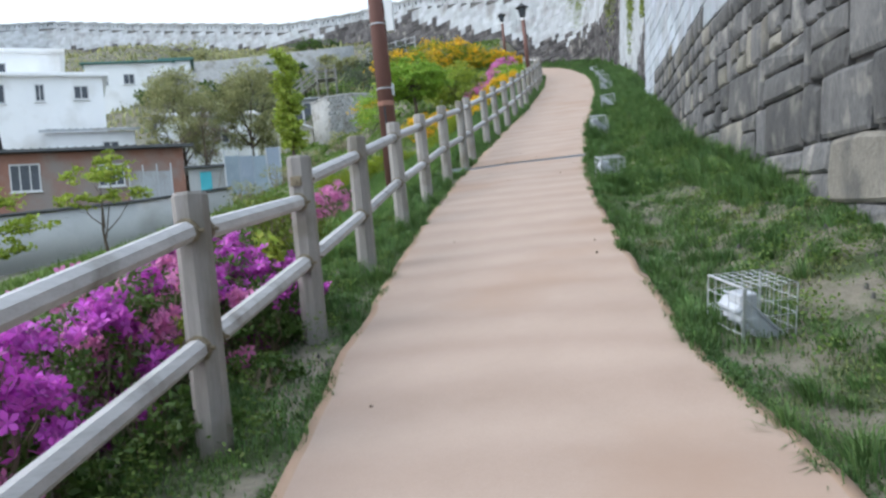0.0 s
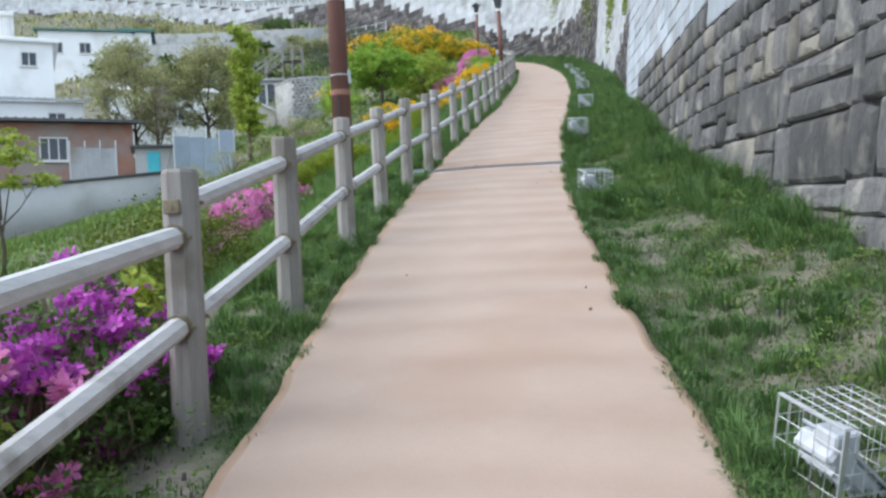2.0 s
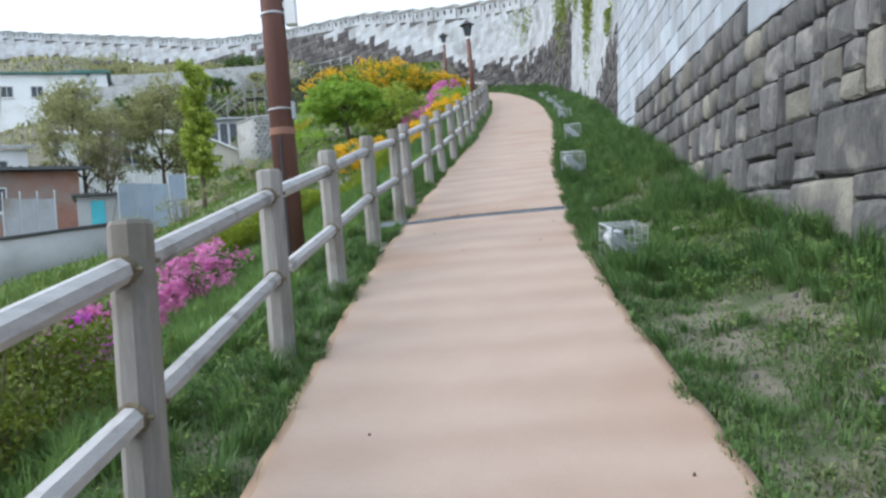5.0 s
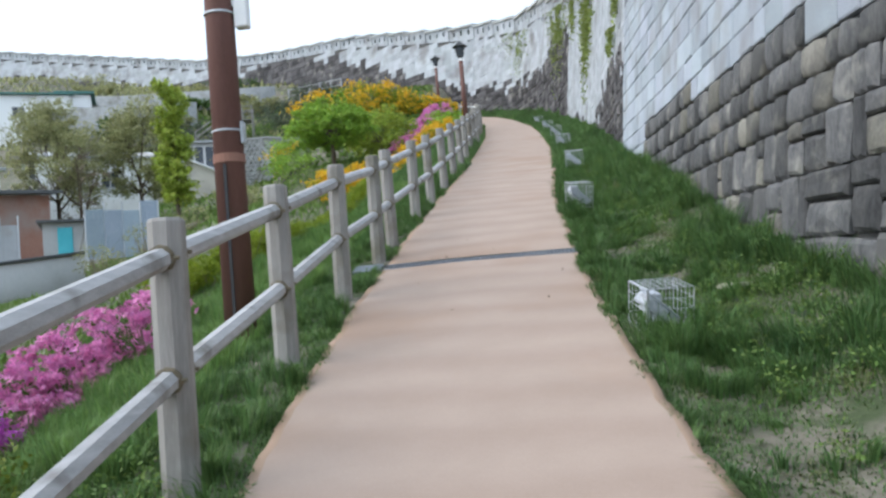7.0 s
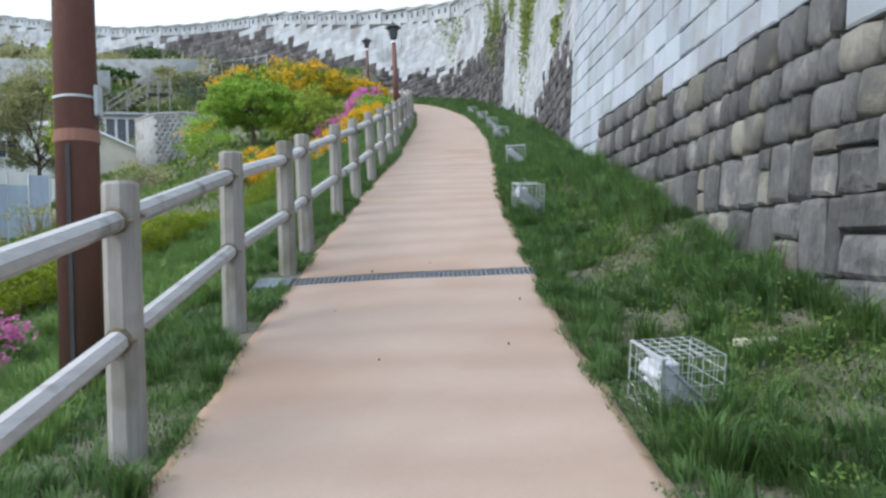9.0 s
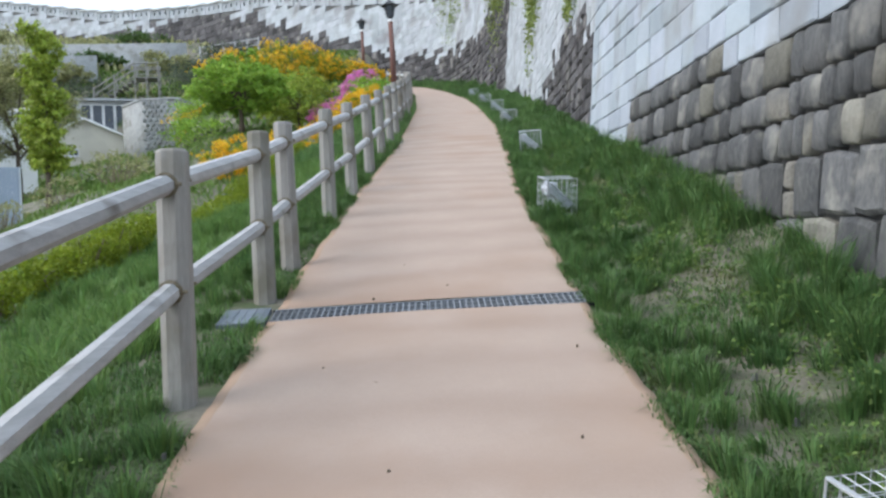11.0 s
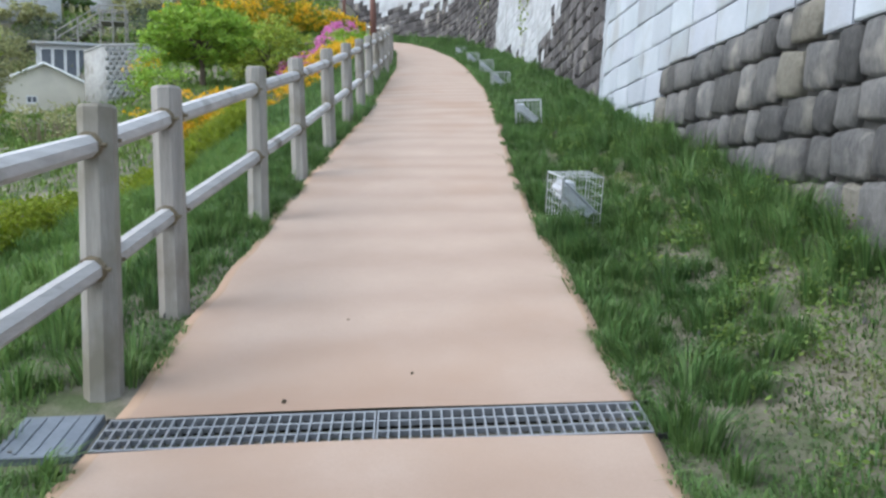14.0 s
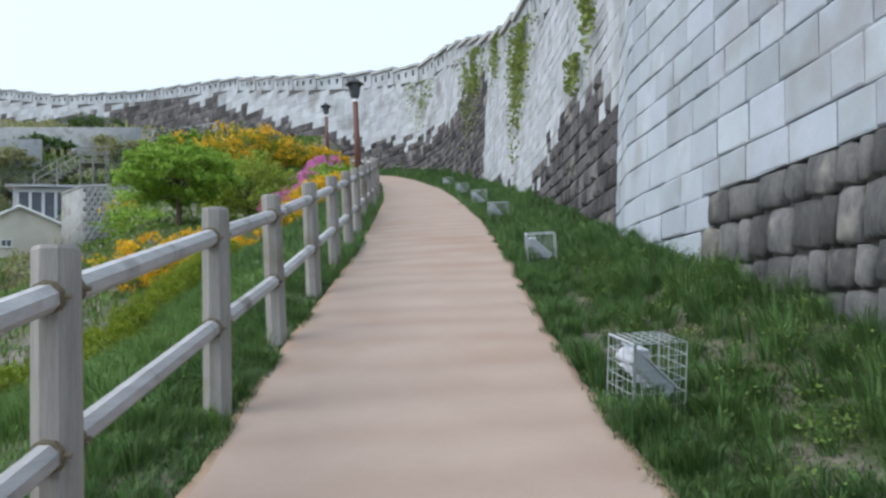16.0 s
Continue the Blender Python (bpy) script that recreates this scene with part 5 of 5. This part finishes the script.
def tussocks(label, s0, s1, ra, rb, count, height, mt, seed):
    """Clumps whose blades spring from one spot and arch outwards; they lie a little over to one side."""
    rng = np.random.default_rng(seed)
    vs = []
    for _ in range(count):
        s = float(rng.uniform(s0, s1))
        r = float(rng.uniform(ra(s), rb(s)))
        if kept_clear(s, r) or noise.noise((s * 0.8, r * 0.9, seed)) < -0.22:
            continue
        x, y = W(s, r)
        z = land(s, r) + bumps(s, r) - 0.03
        tall = height * float(rng.uniform(0.4, 1.3))
        n = int(rng.integers(45, 110))
        ang = rng.uniform(0, 2 * math.pi, n)
        rad = np.abs(rng.normal(0, 0.05, n))
        d = np.stack([np.cos(ang), np.sin(ang), np.zeros(n)], 1)
        lean = rng.normal(0, 0.25, 3) * np.array([1, 1, 0])
        p = np.array([x, y, z]) + d * rad[:, None]
        h = (tall * rng.uniform(0.45, 1.1, n))[:, None]
        k = rng.uniform(0.15, 0.75, n)[:, None]
        flow = d * k + lean
        sd = np.stack([-np.sin(ang), np.cos(ang), np.zeros(n)], 1) * rng.uniform(0.0022, 0.0045, n)[:, None]
        up = np.array([0, 0, 1.0])
        m = p + up * h * 0.62 + flow * h * 0.35
        t = p + up * h * (1.0 - 0.45 * k) + flow * h
        vs.append(np.stack([p - sd, p + sd, m + sd * 0.8, m - sd * 0.8, t + sd * 0.1, t - sd * 0.1], 1).reshape(-1, 3))
    v = np.concatenate(vs)
    i = (np.arange(len(v) // 6) * 6)[:, None]
    f = np.concatenate([i + np.array([0, 1, 2, 3]), i + np.array([3, 2, 4, 5])], 1).reshape(-1, 4)
    tagged(new("grass", fast_mesh("grass", v, f, mt)), label, "grass", kind="stuff")


tussocks("short tufts of grass beside the path", -14, -4, lambda s: edge_r(s) + 0.02, lambda s: wall_r(s), 330, 0.13, M_grass, 61)
tussocks("tall arching tufts of grass around the caged floodlights", -4.2, 9, lambda s: edge_r(s) + 0.06, lambda s: edge_r(s) + 1.0, 560, 0.18, M_grass, 62)
tussocks("thick tufts of grass hiding a caged floodlight's foot", -3.7, -3.15, lambda s: 1.1, lambda s: 1.65, 40, 0.26, M_grass, 66)
tussocks("thick tufts of grass hiding a caged floodlight's foot", 2.5, 3.1, lambda s: 1.2, lambda s: 1.8, 44, 0.27, M_grass, 67)
tussocks("tall arching tufts of grass at the foot of the wall", -6.5, 9.5, lambda s: wall_r(s) - 0.65, lambda s: wall_r(s) - 0.03, 460, 0.27, M_grass, 63)
tussocks("tufts of grass under the fence", -9, 9, lambda s: edge_l(s) - 0.7, lambda s: edge_l(s) - 0.08, 420, 0.17, M_grass, 64)
tussocks("long grass on the bank", -7, 9, lambda s: edge_l(s) - 2.2, lambda s: edge_l(s) - 0.6, 900, 0.24, M_bank, 65)
sp, hh = scatter(9, 30, edge_r, lambda s: wall_r(s) + 0.05, 1100, 0.95, 22)
blades("grass", "green grass along the foot of the wall", sp, 0.2 * hh, 0.007, M_grass, 0.7, 2)
sp, hh = scatter(30, 46, edge_r, lambda s: wall_r(s) + 0.05, 400, 0.85, 23)
blades("grass", "green grass along the foot of the wall", sp, 0.3 * hh, 0.015, M_grass, 0.7, 3)
sp, hh = scatter(-13.5, 9, lambda s: edge_l(s) - 0.75, edge_l, 3800, lambda s, r: 0.66 if s < -7 else 0.9, 24)
blades("grass", "dark green verge grass under the fence", sp, 0.10 * hh, 0.004, M_grass, 1.2, 4)
sp, hh = scatter(-7, 10, lambda s: edge_l(s) - 3.2, lambda s: edge_l(s) - 0.7, 2600, lambda s, r: 0.8 if s < -4 else 1.25, 25)
blades("grass", "long green grass on the bank", sp, 0.13 * hh, 0.0048, M_bank, 1.0, 5)
sp, hh = scatter(9, 34, lambda s: edge_l(s) - 3.0, edge_l, 800, 0.92, 26)
blades("grass", "green grass on the bank beside the fence", sp, 0.22 * hh, 0.009, M_grass, 0.6, 6)
sp, hh = scatter(-14, 24, lambda s: -11.5, lambda s: -3.6, 620, 0.9, 27, 0.4)
blades("grass", "rough pale grass on the lower slope", sp, 0.2 * hh, 0.013, M_weed, 1.0, 7)
sp, hh = scatter(24, 60, lambda s: -26, lambda s: -4.0, 380, 0.92, 28, 0.3)
blades("grass", "rough grass on the far hillside", sp, 0.35 * hh, 0.05, M_weed, 1.0, 8)
sp, hh = scatter(44, 86, lambda s: -70 + 0.1 * s, lambda s: -8, 60, 0.92, 29, 0.2)
blades("grass", "muted grass and scrub below the far wall", sp, 0.7 * hh, 0.12, M_lf_olive, 0.8, 9)


def weeds(s0, s1, ra, rb, count, seed, size=0.026):
    """Leafy weed clumps: rosettes of broad leaves on short stems."""
    rng = np.random.default_rng(seed)
    pts = []
    for _ in range(count):
        s = float(rng.uniform(s0, s1))
        r = float(rng.uniform(ra(s), rb(s)))
        x, y = W(s, r)
        z = land(s, r)
        h = float(rng.uniform(0.05, 0.24))
        for _ in range(int(rng.integers(24, 70))):
            t = float(rng.random())
            pts.append((x + float(rng.normal(0, 0.05)), y + float(rng.normal(0, 0.05)), z + 0.01 + h * t))
    ob = new("weeds", fast_mesh("weeds", *leaf_cloud(np.array(pts), size, 0.5, 0.5, rng), M_weed))
    tagged(ob, "light green leafy weeds in bare soil", "weeds", kind="stuff")


weeds(-12, 8, lambda s: lerp_table(s, RIGHT) + 0.5, lambda s: wall_r(s) - 0.05, 330, 31)
weeds(-13, -5, lambda s: edge_l(s) - 0.8, lambda s: edge_l(s) - 0.1, 70, 32)
weeds(-6, 8, lambda s: edge_l(s) - 2.6, lambda s: edge_l(s) - 0.2, 60, 33)

# pebbles and litter of dry leaves on bare soil
def pebbles():
    rng = np.random.default_rng(41)
    b = Build()
    for _ in range(260):
        s = float(rng.uniform(-13, 8))
        left = rng.random() < 0.35
        r = float(rng.uniform(lerp_table(s, LEFT) - 0.7, lerp_table(s, LEFT) - 0.05)) if left else float(rng.uniform(lerp_table(s, RIGHT) + 0.4, wall_r(s)))
        k = float(rng.uniform(0.006, 0.022))
        x, y = W(s, r)
        z = land(s, r)
        b.tube((x, y, z - 0.02), (x + k * 0.3, y, z + k * 0.8), k, k * 0.5, 5, turn=float(rng.random()))
    tagged(new("pebbles", b.mesh("pebbles", M_joint_loophole)), "small grey pebbles on bare soil", "pebbles", kind="stuff")


pebbles()


def grit():
    rng = np.random.default_rng(52)
    b = Build()
    for _ in range(14):
        s = float(rng.uniform(-13, 9))
        q = float(rng.uniform(0.08, 0.92))
        x, y = W(s, lerp_table(s, LEFT) * (1 - q) + lerp_table(s, RIGHT) * q)
        k = float(rng.uniform(0.005, 0.014))
        b.tube((x, y, zp(s) - 0.01), (x + k * 0.4, y, zp(s) + 0.012 + k * 0.4), k, k * 0.5, 5, turn=float(rng.random()))
    tagged(new("grit", b.mesh("grit", M_bark)), "scattered dark grit and leaf crumbs on the path", "grit", kind="stuff")


grit()


def slab_in_grass(s, r):
    b = Build()
    b.box((-0.15, -0.07, -0.03), (0.15, 0.07, 0.015), bevel=0.01)
    ob = new("flat_stone", b.mesh("flat_stone", M_cream))
    ob.matrix_basis = place(s, r, land(s, r) + 0.01, 20)
    tagged(ob, "flat pale stone lying in the grass", "stone")


slab_in_grass(-2.3, 1.95)

# ---- the wall's stones ----
lay_wall()
